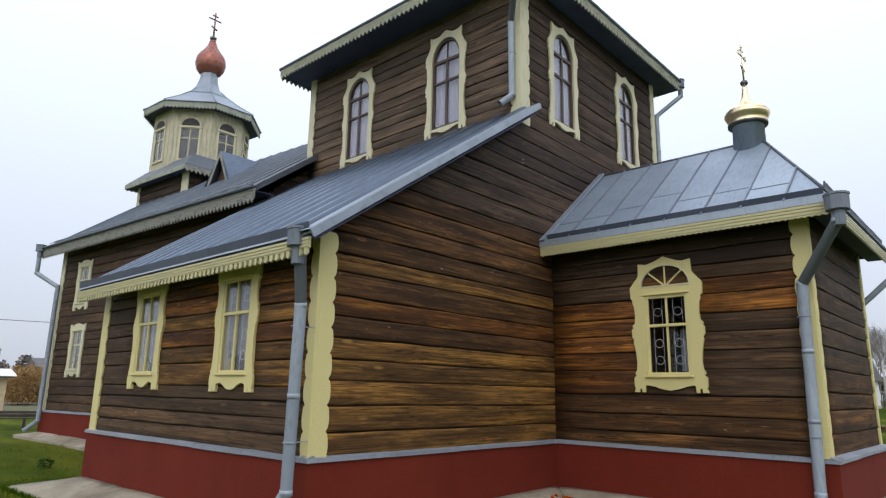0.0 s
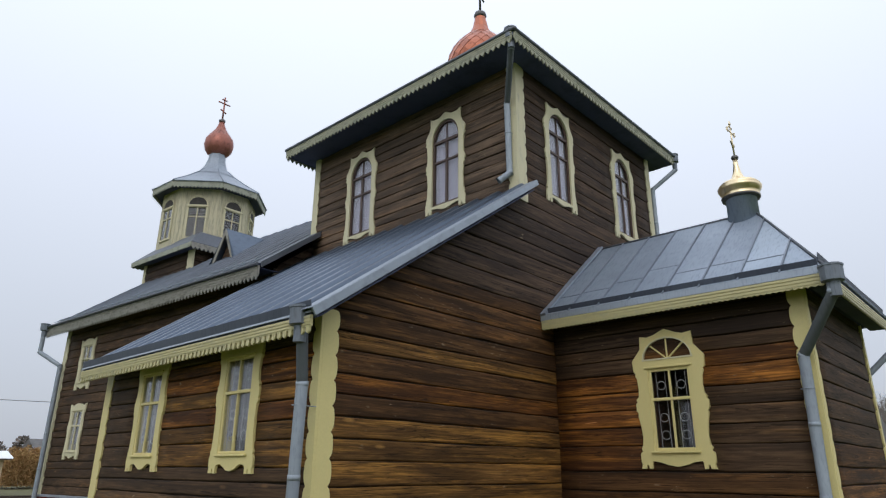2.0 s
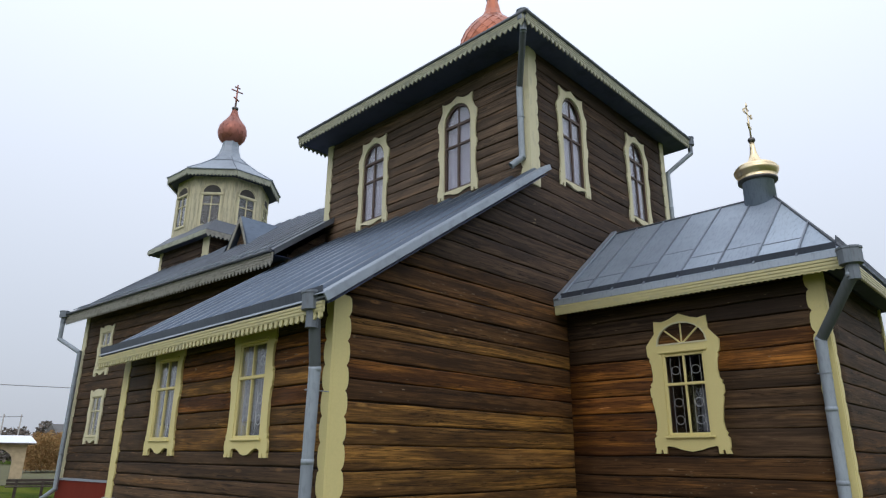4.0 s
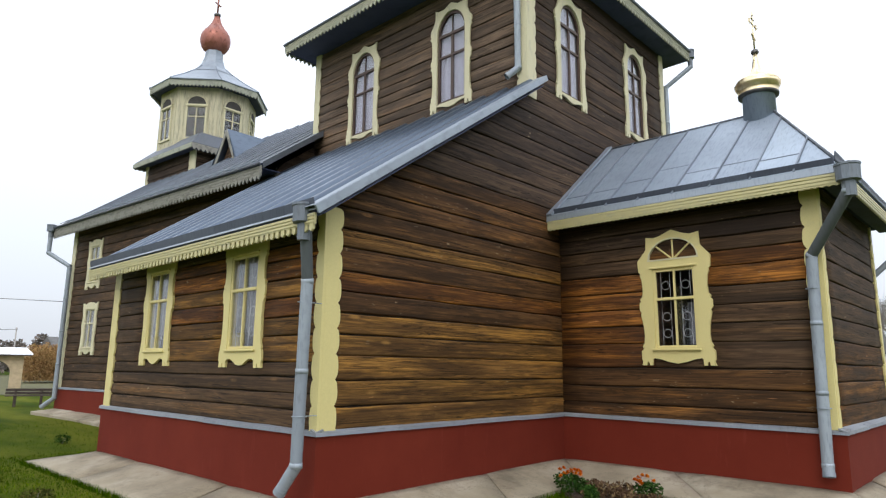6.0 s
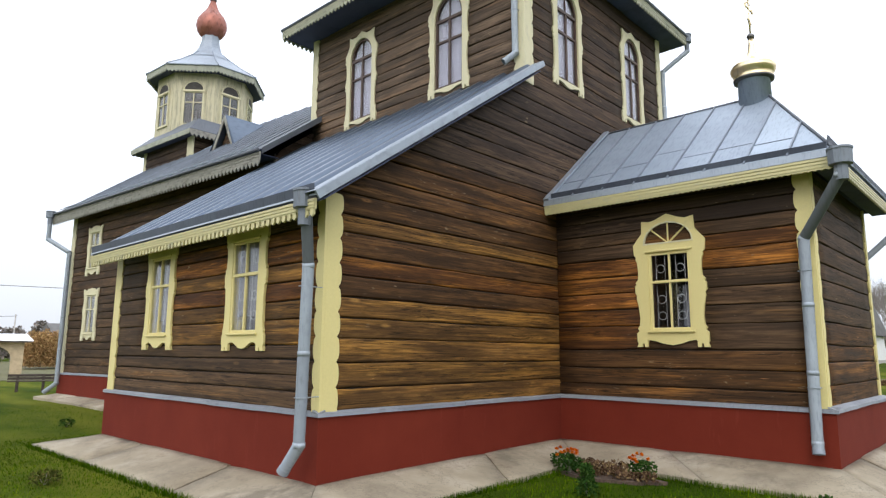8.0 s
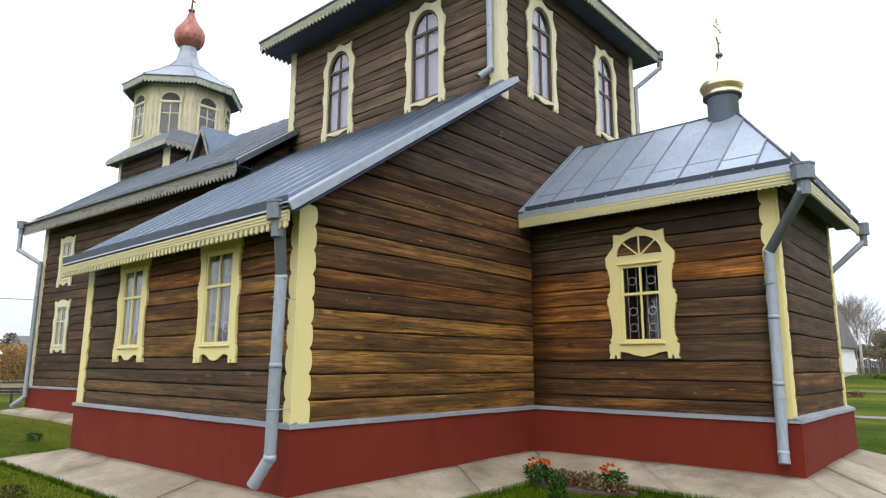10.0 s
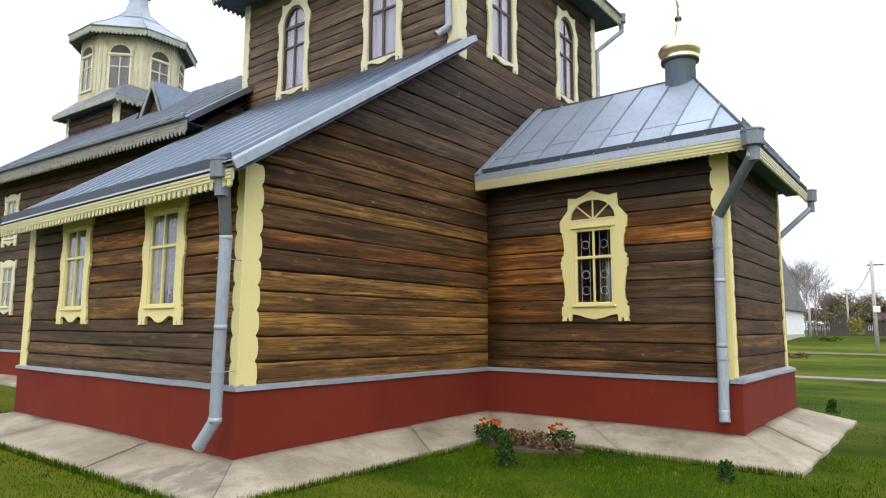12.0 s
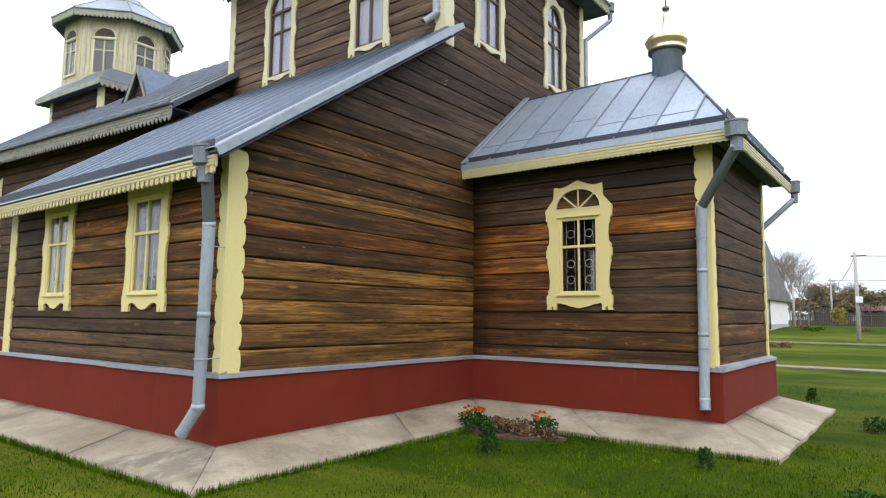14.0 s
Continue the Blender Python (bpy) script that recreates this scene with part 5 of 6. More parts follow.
def slab_run(a, b, ao, bo, count, seed):
    """Slabs between the wall line a-b and the outer line ao-bo."""
    r = random.Random(seed)
    cuts = [0.0] + [(i + r.uniform(-0.2, 0.2)) / count for i in range(1, count)] + [1.0]
    skew = [0.0] + [r.uniform(-0.06, 0.06) for _ in cuts[1:-1]] + [0.0]
    a, b, ao, bo = (Vector(p) for p in (a, b, ao, bo))
    for f, g, sf, sg in zip(cuts, cuts[1:], skew, skew[1:]):
        e = 0.0009
        c = [a.lerp(b, f + e), a.lerp(b, g - e), ao.lerp(bo, g - e + sg), ao.lerp(bo, f + e + sf)]
        lift = r.uniform(-0.008, 0.008)
        n = 6
        bm = bmesh.new()
        grid = []
        for i in range(n + 1):
            row = []
            for j in range(n + 1):
                p = c[0].lerp(c[1], i / n).lerp(c[3].lerp(c[2], i / n), j / n)
                edge = 0.012 if i in (0, n) or j == n else 0.0
                wob = 0.02 * noise.noise(p * 1.7) if 0 < j else 0
                row.append(bm.verts.new((p.x + (r.uniform(-0.025, 0.025) if j == n and 0 < i < n else 0), p.y + (r.uniform(-0.025, 0.025) if j == n and 0 < i < n else 0), p.z + lift + wob * 0.6 - edge)))
            grid.append(row)
        for i in range(n):
            for j in range(n):
                bm.faces.new((grid[i][j], grid[i + 1][j], grid[i + 1][j + 1], grid[i][j + 1])).smooth = True
        rim = [grid[i][0] for i in range(n + 1)] + [grid[n][j] for j in range(1, n + 1)] + [grid[i][n] for i in range(n - 1, -1, -1)] + [grid[0][j] for j in range(n - 1, 0, -1)]
        low = [bm.verts.new((v.co.x, v.co.y, v.co.z - 0.13)) for v in rim]
        for i in range(len(rim)):
            j = (i + 1) % len(rim)
            bm.faces.new((rim[i], low[i], low[j], rim[j]))
        bmesh.ops.recalc_face_normals(bm, faces=bm.faces)
        part("slab", bm, CONCRETE, pavement)


AI, AO = 0.04, -0.16
slab_run((-7.05, -0.06, AI), (0.06, -0.06, AI), (-8.0, -1.05, AO), (1.1, -1.05, AO), 3, 1)
slab_run((0.06, -0.06, AI), (0.06, 5.56, AI + 0.06), (1.1, -1.05, AO), (1.06, 4.56, AO + 0.05), 2, 2)
slab_run((0.06, 5.56, AI + 0.06), (4.66, 5.56, AI + 0.06), (1.06, 4.56, AO + 0.05), (5.55, 4.56, AO), 2, 3)
slab_run((4.66, 5.56, AI + 0.06), (4.66, 9.84, AI + 0.08), (5.55, 4.56, AO), (5.57, 10.7, AO), 3, 4)
slab_run((-7.05, 3.3, AI), (-7.05, -0.06, AI), (-8.0, 2.4, AO), (-8.0, -1.05, AO), 2, 5)
slab_run((-18.5, 2.5, 0.2), (-7.05, 3.3, 0.1), (-19.1, 1.95, 0.08), (-8.0, 2.55, -0.06), 7, 6)

road = part("path", prism([(-30, 22.6, ground_z(90, 22.6)), (40, 21.6, ground_z(90, 21.6)), (40, 22.2, ground_z(90, 22.2)), (-30, 23.3, ground_z(90, 23.3))], (0, 0, 0.045)), DIRT)
tagged(road, "narrow pale concrete garden path across the lawn", "path", kind="structure")


track = part('path', prism([(-12, 34.6, ground_z(90, 34.6) - 0.02), (45, 33.6, ground_z(90, 33.6) - 0.02), (45, 34.6, ground_z(90, 34.6) - 0.02), (-12, 35.9, ground_z(90, 35.9) - 0.02)], (0, 0, 0.05)), EARTH)
tagged(track, 'faint worn earth track across the grass', 'path', kind='structure')


# ---- plants ----
def blades(name, spots, material, label, category, kind="stuff", group=""):
    """One mesh of narrow leaves: each spot is (x, y, z, height, width, lean, turn)."""
    s = np.array(spots)
    x, y, z, h, w, lean, t = s.T
    c, d = np.cos(t), np.sin(t)
    v = np.empty((len(s), 4, 3))
    v[:, 0] = np.stack([x - c * w, y - d * w, z], 1)
    v[:, 1] = np.stack([x + c * w, y + d * w, z], 1)
    v[:, 2] = np.stack([x + c * w * 0.6 - d * lean * 0.5, y + d * w * 0.6 + c * lean * 0.5, z + h * 0.6], 1)
    v[:, 3] = np.stack([x - d * lean, y + c * lean, z + h], 1)
    k = np.arange(len(s)) * 4
    f = np.concatenate([np.stack([k, k + 1, k + 2], 1), np.stack([k, k + 2, k + 3], 1)])
    me = bpy.data.meshes.new(name)
    me.from_pydata(v.reshape(-1, 3), [], f.tolist())
    me.materials.append(material)
    return tagged(new(name, me), label, category, group, kind)


def in_apron(x, y):
    return (-8.05 < x < 1.12 and y > -1.07) or (x < 5.59 and x > -8.1 and y > 4.54 and y < 10.75) or (x <= -7.9 and y > 2.52 + 0.054 * (x + 8))


def lawn_spots():
    r = random.Random(11)
    out = []
    while len(out) < 95000:
        if r.random() < 0.72:
            x, y = r.uniform(-9, 8.5), r.uniform(-4.2, 6.5)
        else:
            x, y = r.uniform(-16, 14), r.uniform(-4.5, 16)
        if in_apron(x, y) or (x - 7) ** 2 + (y + 5.3) ** 2 < 2.2:
            continue
        h = r.uniform(0.025, 0.07) * (0.8 + 0.5 * noise.noise(Vector((x * 0.8, y * 0.8, 0))))
        out.append((x, y, ground_z(x, y) - 0.005, h, r.uniform(0.0035, 0.007), r.uniform(-0.04, 0.04), r.uniform(0, 6.28)))
    for _ in range(5000):  # longer fringe along the apron's edge
        side = r.random()
        if side < 0.4:
            x, y = r.uniform(-8, 1.12), -1.06 - r.uniform(0, 0.07)
        elif side < 0.75:
            x, y = 1.1 + r.uniform(0, 0.07), r.uniform(-1, 4.56)
        else:
            x, y = r.uniform(1.1, 5.55), 4.54 - r.uniform(0, 0.07)
        out.append((x, y, GZ - 0.01, r.uniform(0.06, 0.13), r.uniform(0.004, 0.007), r.uniform(-0.05, 0.05), r.uniform(0, 6.28)))
    return out


blades("grass", lawn_spots(), BLADE, "fresh green grass blades of the lawn", "grass")


def leafy(name, centre, radius, height, count, leaf, material, label, category, seed, group="", stems=5, conical=0.0):
    """A small plant: stems with many leaves in a loose, uneven crown."""
    r = random.Random(seed)
    thing = tagged(new(name), label, category, group)
    thing.location = centre
    bm = bmesh.new()
    for _ in range(stems):
        tube([(r.uniform(-0.02, 0.02), r.uniform(-0.02, 0.02), -0.02), (r.uniform(-1, 1) * radius * 0.5, r.uniform(-1, 1) * radius * 0.5, height * r.uniform(0.5, 0.85))], [0.006, 0.003], 5, bm)
    part("stem", bm, TWIG, thing)
    bm = bmesh.new()
    for _ in range(count):
        f = r.random() ** 0.8
        a, rad = r.uniform(0, 6.28), radius * math.sqrt(r.random()) * (1 - conical * f)
        p = Vector((rad * math.cos(a), rad * math.sin(a), height * (0.08 + 0.92 * f) * (1 - 0.25 * (rad / radius) ** 2)))
        d = Vector((r.uniform(-1, 1), r.uniform(-1, 1), r.uniform(-0.4, 1))).normalized() * leaf
        w = d.cross(Vector((r.uniform(-1, 1), r.uniform(-1, 1), r.uniform(-1, 1)))).normalized() * leaf * 0.32
        q = [bm.verts.new(p), bm.verts.new(p + d * 0.5 + w), bm.verts.new(p + d), bm.verts.new(p + d * 0.5 - w)]
        bm.faces.new(q)
    part("foliage", bm, material, thing)
    return thing


def marigold(centre, seed, heads):
    thing = leafy("marigold", centre, 0.2, 0.26, 420, 0.05, LEAF_GREEN, "marigold plant with orange flower heads by the plinth", "flower", seed, "marigolds in the bed")
    r = random.Random(seed + 50)
    for _ in range(heads):
        a, rad = r.uniform(0, 6.28), 0.2 * math.sqrt(r.random())
        c = Vector((rad * math.cos(a), rad * math.sin(a), r.uniform(0.22, 0.32)))
        bm = bmesh.new()
        for k in range(26):
            t, e = r.uniform(0, 6.28), r.uniform(-0.1, 1.5)
            d = Vector((math.cos(t) * math.cos(e), math.sin(t) * math.cos(e), math.sin(e))) * r.uniform(0.035, 0.055)
            w = d.cross(Vector((0.1, 0.3, 1))).normalized() * 0.018
            bm.faces.new([bm.verts.new(c), bm.verts.new(c + d * 0.8 + w), bm.verts.new(c + d), bm.verts.new(c + d * 0.8 - w)])
        part("flower_head", bm, PETAL, thing, "orange flower head")


bed = bmesh.new()
pts = [(1.75 + (0.9 + 0.12 * math.sin(5 * a)) * math.cos(a), 4.08 + (0.36 + 0.06 * math.cos(4 * a)) * math.sin(a)) for a in np.linspace(0, 2 * math.pi, 28)[:-1]]
bed = prism([(x, y, GZ - 0.03) for x, y in pts], (0, 0, 0.09))
tagged(part("flower_bed", bed, SOIL), "brown soil flower bed beside the apron", "flower bed")
GB = GZ + 0.055
marigold((1.05, 4.06, GB), 1, 7)
marigold((1.3, 3.86, GB), 2, 5)
marigold((2.3, 4.28, GB), 3, 8)
for i, (x, y) in enumerate(((1.5, 4.1), (1.75, 4.0), (1.95, 4.2), (1.65, 3.85), (2.1, 3.95), (2.45, 4.0))):
    leafy("withered_plant", (x, y, GB), 0.17, 0.2 if i < 3 else 0.12, 200, 0.06, LEAF_DRY, "withered brown bedding plant in bare soil", "plant", 20 + i, "withered plants in the bed")
leafy("shrub", (2.25, 2.75, GZ), 0.17, 0.42, 900, 0.045, LEAF_GREEN, "small dark green conical shrub on the lawn", "shrub", 31, "", 5, 0.6)
leafy("shrub", (4.85, 3.75, GZ), 0.12, 0.24, 420, 0.04, LEAF_GREEN, "small dark shrub seedling at the apron's edge", "shrub", 32, "", 4, 0.4)
leafy("shrub", (5.0, 11.9, GZ), 0.16, 0.32, 400, 0.05, LEAF_GREEN, "small dark conical shrub on the lawn", "shrub", 33, "", 4, 0.6)
leafy("shrub", (6.45, 8.2, GZ), 0.25, 0.26, 500, 0.05, LEAF_GREEN, "low dark green shrub on the lawn", "shrub", 34)
leafy("shrub", (6.6, 2.95, GZ), 0.16, 0.16, 300, 0.05, LEAF_GREEN, "low dark green shrub on the lawn", "shrub", 37)
leafy("shrub", (-3.7, -2.0, GZ), 0.22, 0.2, 300, 0.045, LEAF_OLIVE, "low shrub with brownish green leaves on the lawn", "shrub", 35)
leafy("shrub", (-10.6, 0.4, GZ + 0.06), 0.17, 0.2, 220, 0.05, LEAF_GREEN, "low dark green shrub on the lawn", "shrub", 36)
leafy("shrub", (-9.0, 1.75, GZ + 0.02), 0.35, 0.5, 500, 0.07, LEAF_RED, "small shrub with dark red autumn leaves", "shrub", 38)


def tree(name, base, height, seed, leaves, material, label, spread=0.5, size=0.2, levels=4):
    r = random.Random(seed)
    thing = tagged(new(name), label, "tree")
    thing.location = base
    bm, tips = bmesh.new(), []

    def grow(p, d, length, rad, level):
        mid = p + d * length * 0.5 + Vector((r.uniform(-1, 1), r.uniform(-1, 1), 0)) * length * 0.06
        q = p + d * length
        tube([p, mid, q], [rad, rad * 0.8, rad * 0.6], 5, bm)
        if level == 0:
            tips.append(q)
            return
        for _ in range(3 if leaves and level > 1 else 4):
            nd = (d + Vector((r.uniform(-1, 1), r.uniform(-1, 1), r.uniform(-0.25, 0.7))) * spread).normalized()
            grow(p + d * length * r.uniform(0.55, 1.0), nd, length * r.uniform(0.55, 0.78), rad * 0.55, level - 1)

    grow(Vector((0, 0, -0.1)), Vector((0, 0, 1)), height * 0.36, height * (0.014 if leaves else 0.008), levels)
    part("trunk", bm, TWIG, thing)
    if leaves:
        bm = bmesh.new()
        for _ in range(leaves):
            p = r.choice(tips) + Vector((r.gauss(0, 1), r.gauss(0, 1), r.gauss(0, 1))) * height * 0.05
            d = Vector((r.uniform(-1, 1), r.uniform(-1, 1), r.uniform(-1, 1))).normalized() * size
            w = d.cross(Vector((r.uniform(-1, 1), 0.3, 1))).normalized() * size * 0.5
            bm.faces.new([bm.verts.new(p), bm.verts.new(p + d * 0.5 + w), bm.verts.new(p + d), bm.verts.new(p + d * 0.5 - w)])
        part("crown", bm, material, thing)
    return thing


# ---- distance beyond the apse ----
def on_ray(t_dir, dist, eye=(7.2, -4.95)):
    return eye[0] + t_dir[0] * dist, eye[1] + t_dir[1] * dist


hx, hy = on_ray((-0.1775, 0.984), 52)
hz = ground_z(hx, hy)
house = tagged(new("house"), "white plastered house under a steep grey roof", "house")
part("wall", box((hx - 9, hy, hz + 0.45), (hx, hy + 8, hz + 2.2)), WHITEWASH, house)
part("footing", box((hx - 9.05, hy - 0.05, hz - 0.5), (hx + 0.05, hy + 8.05, hz + 0.45)), POLE, house)
ez, rz = hz + 2.2, hz + 6.8
part("roof", prism([(hx - 9.2, hy - 0.4, ez), (hx + 0.25, hy - 0.4, ez), (hx - 0.7, hy + 4.0, rz), (hx - 7.5, hy + 4.0, rz)], (0, 0, 0.12)), SLATE, house)
part("roof", prism([(hx + 0.25, hy - 0.4, ez), (hx + 0.25, hy + 8.4, ez), (hx - 0.7, hy + 4.0, rz)], (0, 0, 0.12)), SLATE, house)
part("roof", prism([(hx - 9.2, hy + 8.4, ez), (hx + 0.25, hy + 8.4, ez), (hx - 0.7, hy + 4.0, rz), (hx - 7.5, hy + 4.0, rz)], (0, 0, 0.12)), SLATE, house)
part("roof", prism([(hx - 9.2, hy - 0.4, ez), (hx - 9.2, hy + 8.4, ez), (hx - 7.5, hy + 4.0, rz)], (0, 0, 0.12)), SLATE, house)
part("downpipe", tube([(hx + 0.1, hy - 0.1, hz + 2.15), (hx + 0.1, hy - 0.1, hz + 0.1)], 0.06, 8), IRON, house)

for i, (d, dist, h) in enumerate((((-0.146, 0.99), 64, 7.4), ((-0.14, 0.99), 70, 7.0), ((-0.158, 0.99), 72, 9.0), ((-0.13, 0.99), 66, 5.0), ((-0.172, 0.985), 70, 9.5), ((-0.152, 0.99), 68, 8.0))):
    x, y = on_ray(d, dist)
    if i < 2:
        bare = tree("bare_tree", (x, y, ground_z(x, y)), h, 60 + i, 0, TWIG, "leafless grey-brown tree behind the white house", 0.55, 0.2, 5)
        bare_h = h
    else:
        copy_thing(bare, Matrix.Translation((x, y, ground_z(x, y))) @ Matrix.Rotation(1.3 * i, 4, "Z") @ Matrix.Diagonal((h / bare_h, h / bare_h, h / bare_h, 1)))
for i, (d, dist, h) in enumerate((((-0.105, 0.99), 82, 4.6), ((-0.09, 0.99), 85, 5.0), ((-0.075, 0.99), 88, 5.4), ((-0.06, 0.99), 84, 4.6), ((-0.12, 0.99), 86, 5.6), ((-0.045, 0.99), 90, 4.8), ((-0.098, 0.99), 90, 5.2), ((-0.112, 0.99), 92, 5.4), ((-0.068, 0.99), 92, 5.0))):
    x, y = on_ray(d, dist)
    tree("garden_tree", (x, y, ground_z(x, y)), h, 80 + i, 2000, LEAF_THICKET, "small brownish autumn garden tree by the fence", 0.8, 0.16, 4)
x, y = on_ray((-0.0945, 0.99), 68)
leafy("yellow_bush", (x, y, ground_z(x, y)), 0.55, 1.7, 420, 0.22, LEAF_YELLOW, "yellow autumn bush by the fence", "bush", 91)


for i in range(14):
    x, y = rng.uniform(-1, 12), rng.uniform(31, 38) if i % 2 else rng.uniform(46, 50)
    leafy("weed_clump", (x, y, ground_z(x, y)), rng.uniform(0.3, 0.6), rng.uniform(0.1, 0.2), 120, 0.12, LEAF_DRY if i % 3 == 0 else BLADE, "low rough clump of weeds in the grass", "weed", 400 + i, "weed clumps")
for i, (d, dist, h) in enumerate((((-0.148, 0.989), 76, 3.2), ((-0.138, 0.99), 78, 3.4), ((-0.128, 0.99), 79, 3.0), ((-0.083, 0.995), 80, 3.2))):
    x, y = on_ray(d, dist)
    tree("garden_tree", (x, y, ground_z(x, y)), h, 95 + i, 1100, LEAF_THICKET, "small brownish autumn garden tree by the fence", 0.9, 0.14, 4)


def utility_pole(x, y, h, lamp=False):
    z = ground_z(x, y)
    pole = tagged(new("utility_pole"), "grey concrete utility pole on the grass", "pole", "utility poles")
    pole.location = (x, y, z)
    part("mast", tube([(0, 0, -0.3), (0, 0, h)], [0.11, 0.075], 8), POLE, pole)
    part("crossbar", tube([(-0.2, 0, h - 0.25), (0.55, 0, h - 0.25)], 0.04, 6), IRON, pole)
    if lamp:
        part("meter_box", box((-0.05, -0.3, 2.1), (0.28, -0.15, 2.45), 0.02), WHITEWASH, pole)
    return x, y, z + h - 0.25


p1 = utility_pole(*on_ray((-0.0741, 0.9972), 43), 5.0, True)
p2 = utility_pole(*on_ray((-0.103, 0.995), 80), 5.0)
utility_pole(*on_ray((-0.147, 0.989), 62), 3.6)
p4 = utility_pole(45.0, 38.0, 6.0)
p5 = utility_pole(40.0, 60.0, 6.0)


def wire(a, b, sag, r=0.014):
    pts = [(a[0] + (b[0] - a[0]) * f, a[1] + (b[1] - a[1]) * f, a[2] + (b[2] - a[2]) * f - sag * 4 * f * (1 - f)) for f in np.linspace(0, 1, 17)]
    tagged(part("overhead_wire", tube(pts, r, 5), IRON), "thin dark overhead power line", "wire", "overhead wires")


wire(p1, p4, 0.9, 0.018)
wire(p1, p2, 0.8, 0.018)
wire(p2, p5, 0.8, 0.02)

fence = tagged(new("fence"), "long grey wooden paling fence round the gardens", "fence")
fx0, fy0 = on_ray((-0.15, 0.989), 74)
fx1, fy1 = on_ray((0.05, 0.998), 64)
nf = 90
slat = None
for i in range(nf):
    x, y = fx0 + (fx1 - fx0) * i / nf, fy0 + (fy1 - fy0) * i / nf
    m = Matrix.Translation((x, y, ground_z(x, y))) @ Matrix.Rotation(math.atan2(fy1 - fy0, fx1 - fx0), 4, "Z") @ Matrix.Diagonal((1, 1, rng.uniform(0.92, 1.05), 1))
    if slat is None:
        slat = part("slat", box((0, -0.02, 0), (0.13, 0.02, 1.25)), FENCE, fence, "", m)
    else:
        again(slat, fence, m)
part("rail", tube([(fx0, fy0, ground_z(fx0, fy0) + 0.95), (fx1, fy1, ground_z(fx1, fy1) + 0.95)], 0.05, 5), FENCE, fence)


def cottage(x, y, w, d, wall_h, roof_h, roof, label, along_x=True):
    z = ground_z(x, y)
    th = tagged(new("cottage"), label, "house")
    part("wall", box((x, y, z - 0.3), (x + w, y + d, z + wall_h)), FENCE, th)
    part("roof", prism([(x - 0.4, y - 0.5, z + wall_h), (x - 0.4, y + d + 0.5, z + wall_h), (x - 0.4, y + d / 2, z + wall_h + roof_h)], (w + 0.8, 0, 0)) if along_x else
         prism([(x - 0.5, y - 0.4, z + wall_h), (x + w + 0.5, y - 0.4, z + wall_h), (x + w / 2, y - 0.4, z + wall_h + roof_h)], (0, d + 0.8, 0)), roof, th)
    part("chimney", box((x + w * 0.45, y + d * 0.4, z + wall_h + roof_h * 0.5), (x + w * 0.45 + 0.6, y + d * 0.4 + 0.6, z + wall_h + roof_h + 0.6)), STONE, th)


cottage(*on_ray((-0.124, 0.992), 130), 5, 6, 3.0, 2.4, SLATE, "far grey cottage with a gabled roof and chimney", False)
cottage(*on_ray((-0.0711, 0.9975), 92), 14, 8, 1.7, 1.8, REDROOF, "far house with a wide dull red roof")
for i in range(26):
    d = (-0.3 + i * 0.022, 0.97)
    x, y = on_ray(d, 130 + rng.uniform(-10, 12))
    tree("far_tree", (x, y, ground_z(x, y)), rng.uniform(4, 6.5), 120 + i, 260, LEAF_DRY, "far brown autumn tree on the skyline", 0.6, 0.7, 2)

# ---- distance beyond the nave ----
GW = GZ + 0.2  # the ground there
gx, gy = on_ray((-0.9699, 0.2435), 54)
gate_m = Matrix.Translation((gx, gy, GW)) @ Matrix.Rotation(math.atan2(-0.967, -0.251) + math.pi, 4, "Z")
gate = tagged(new("gateway"), "tan stone arched gateway under a pale metal roof", "gateway")
arch = [(-3.4, -0.2), (-3.4, 2.3), (0.0, 2.3), (0.0, -0.2), (-0.72, -0.2), (-0.72, 1.1)] + [(-1.7 + 0.98 * math.cos(a), 1.1 + 0.82 * math.sin(a)) for a in np.linspace(0.1, math.pi - 0.1, 12)] + [(-2.68, 1.1), (-2.68, -0.2)]
part("arch_wall", plate(arch, (), 0.35, -0.35), STONE, gate, "", gate_m)
part("roof", prism([(-3.9, -0.75, 2.3), (0.5, -0.75, 2.3), (0.1, 0.0, 2.72), (-3.5, 0.0, 2.72)], (0, 0.05, 0.08)), WHITEROOF, gate, "pale metal gate roof", gate_m)
part("roof", prism([(-3.9, 0.75, 2.3), (0.5, 0.75, 2.3), (0.1, 0.0, 2.72), (-3.5, 0.0, 2.72)], (0, 0.05, 0.08)), WHITEROOF, gate, "", gate_m)
part("eave_board", box((-3.85, -0.74, 2.2), (0.42, -0.7, 2.32)), FENCE_DARK, gate, "", gate_m)
yard = part("yard", prism([(-120, -40, GW + 0.01), (-36, -14, GW + 0.01), (-34, 22, GW + 0.01), (-120, 60, GW + 0.01)], (0, 0, 0.03)), EARTH)
tagged(yard, "bare trodden earth before the gateway", "earth", kind="structure")

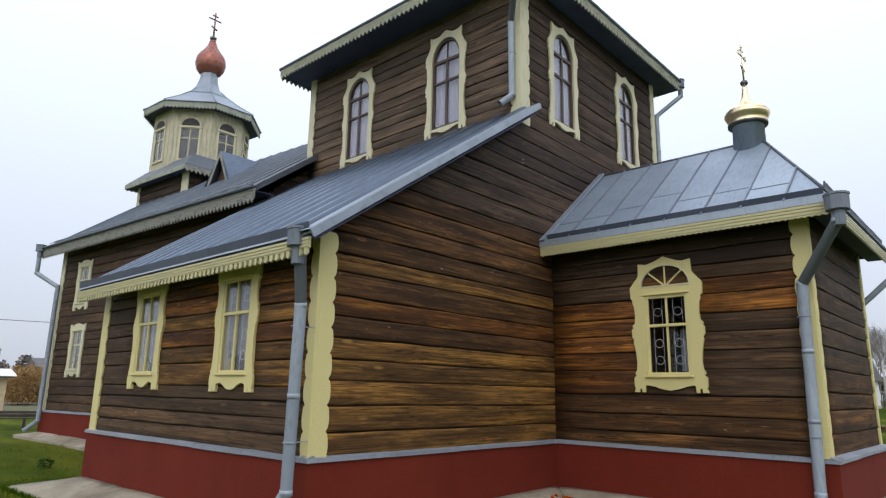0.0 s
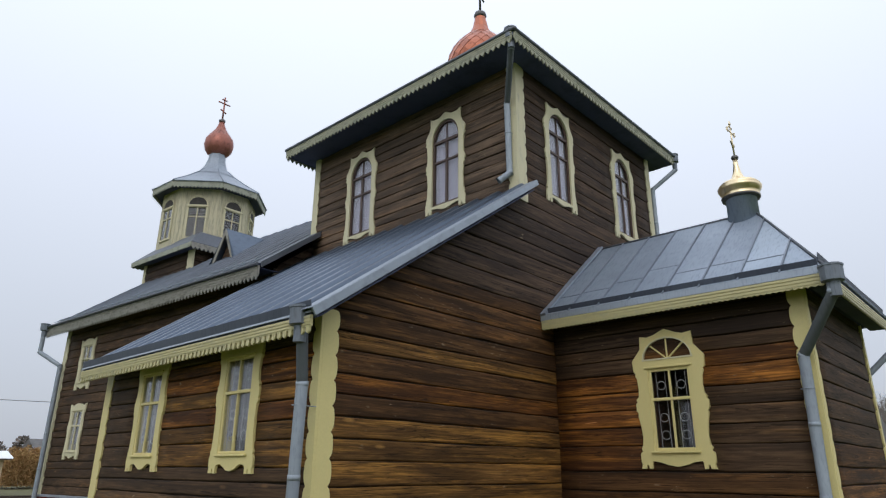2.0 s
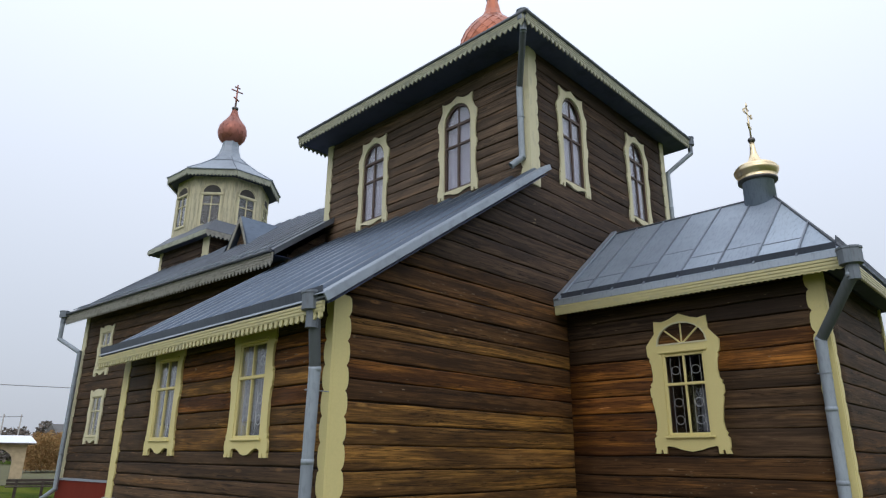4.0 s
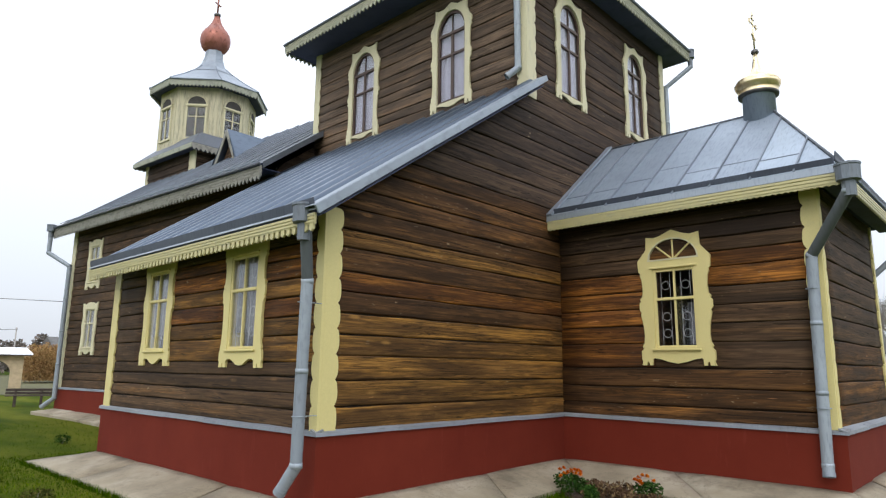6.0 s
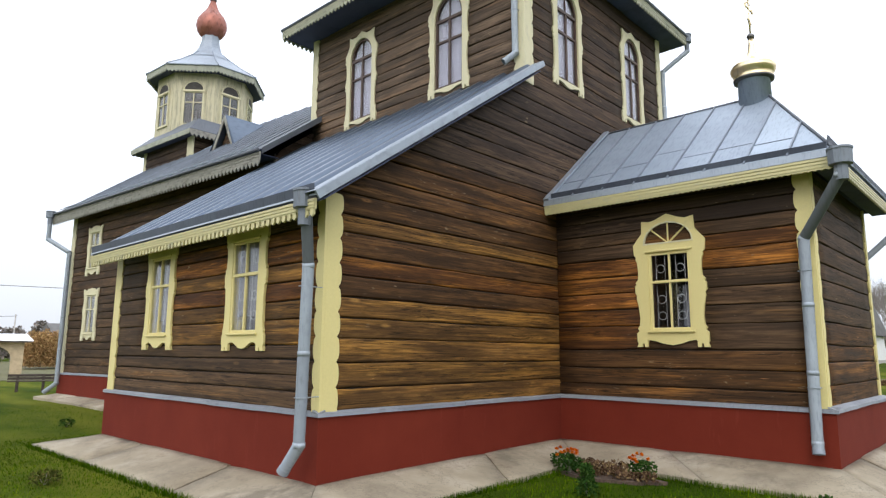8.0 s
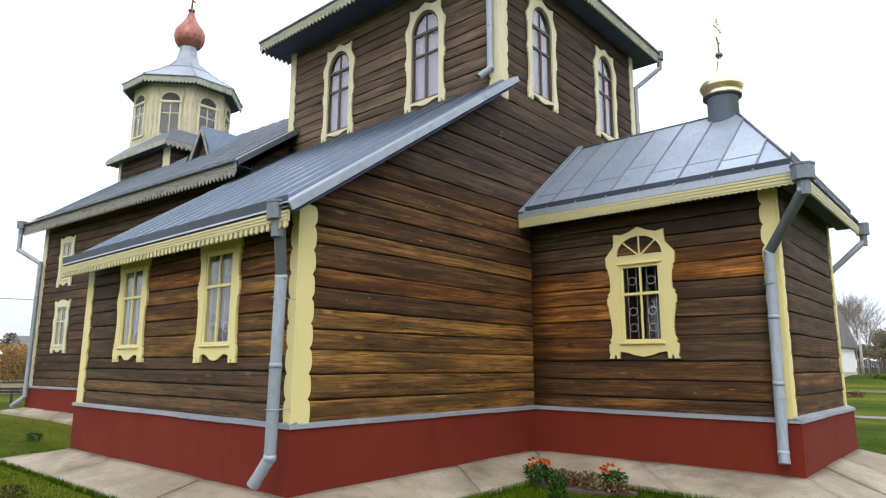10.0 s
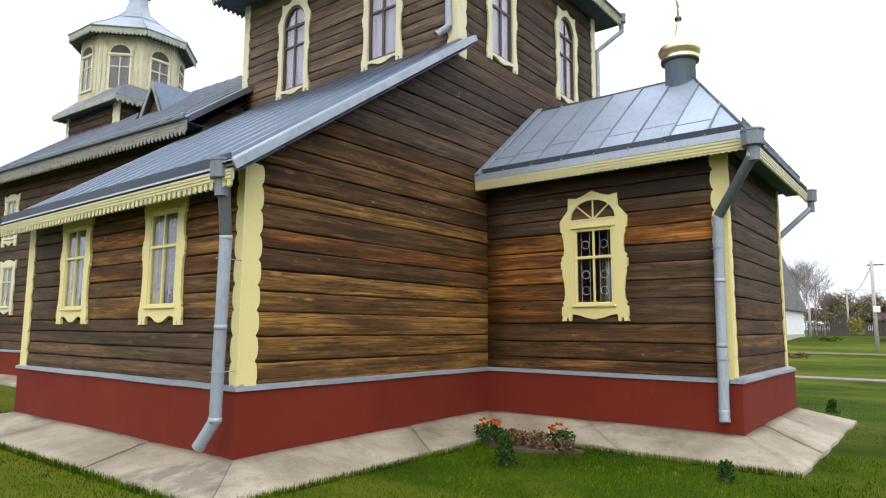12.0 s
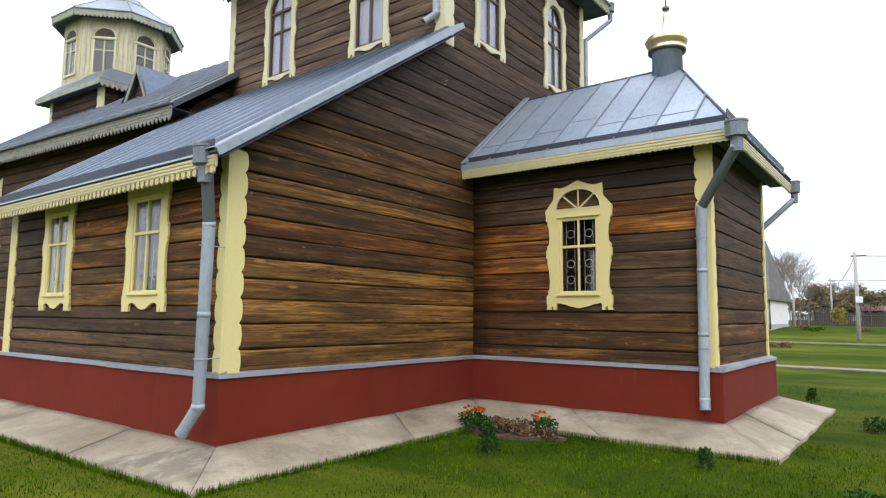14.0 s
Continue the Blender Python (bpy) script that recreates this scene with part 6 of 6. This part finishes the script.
bench = tagged(new("bench"), "long dark plank bench with a back rail on the lawn", "bench")
bx0, by0 = on_ray((-0.9741, 0.2263), 32)
bx1, by1 = on_ray((-0.953, 0.302), 32)
bench_m = Matrix.Translation((bx0, by0, GW)) @ Matrix.Rotation(math.atan2(by1 - by0, bx1 - bx0), 4, "Z")
bench_l = math.hypot(bx1 - bx0, by1 - by0)
for y in (0.0, -0.14, -0.28):
    part("seat_plank", box((0, y - 0.06, 0.42), (bench_l, y + 0.06, 0.46), 0.008), FENCE_DARK, bench, "", bench_m)
for z in (0.54, 0.66):
    part("back_plank", box((0, 0.1, z - 0.05), (bench_l, 0.13, z + 0.05), 0.008), FENCE_DARK, bench, "", bench_m)
for u in (0.35, bench_l / 2, bench_l - 0.35):
    part("leg", box((u - 0.05, -0.32, 0.0), (u + 0.05, -0.24, 0.42), 0.006), FENCE_DARK, bench, "", bench_m)
    part("leg", box((u - 0.05, 0.062, 0.0), (u + 0.05, 0.1, 0.7), 0.006), FENCE_DARK, bench, "", bench_m)
for i in range(8):
    x, y = on_ray((-0.9675 + 0.0013 * i, 0.248 + 0.0052 * i), 70 + rng.uniform(-3, 4))
    leafy("autumn_bush", (x, y, ground_z(x, y)), rng.uniform(0.9, 1.4), rng.uniform(2.7, 3.7), 2600, 0.15, LEAF_AUTUMN, "rusty brown autumn bush behind the lawn", "bush", 200 + i, "autumn bushes", 7)
for i in range(26):
    x, y = on_ray((-0.99 + 0.003 * i, 0.1 + 0.012 * i), 120 + rng.uniform(-12, 12))
    leafy("far_tree", (x, y, GW), rng.uniform(1.6, 3.0), rng.uniform(4, 6.5), 420, 0.6, LEAF_HAZE, "far tree on the skyline, coloured pale as through haze", "tree", 230 + i, "trees on the skyline", 6, 0.5)
cottage(*on_ray((-0.966, 0.259), 92), 8, 9, 2.6, 2.2, SLATE, "far cottage with a dark roof", False)
q1 = utility_pole(*on_ray((-0.9767, 0.2147), 92), 5.9)
q2 = utility_pole(*on_ray((-0.9725, 0.233), 96), 6.1)
q3 = utility_pole(-50, -12, 6.5)
q4 = utility_pole(-33, 24, 5.8)
wire(q3, q4, 0.2, 0.022)
q5 = utility_pole(q1[0], q1[1] - 40, 6.0)
wire(q5, q2, 0.8, 0.03)
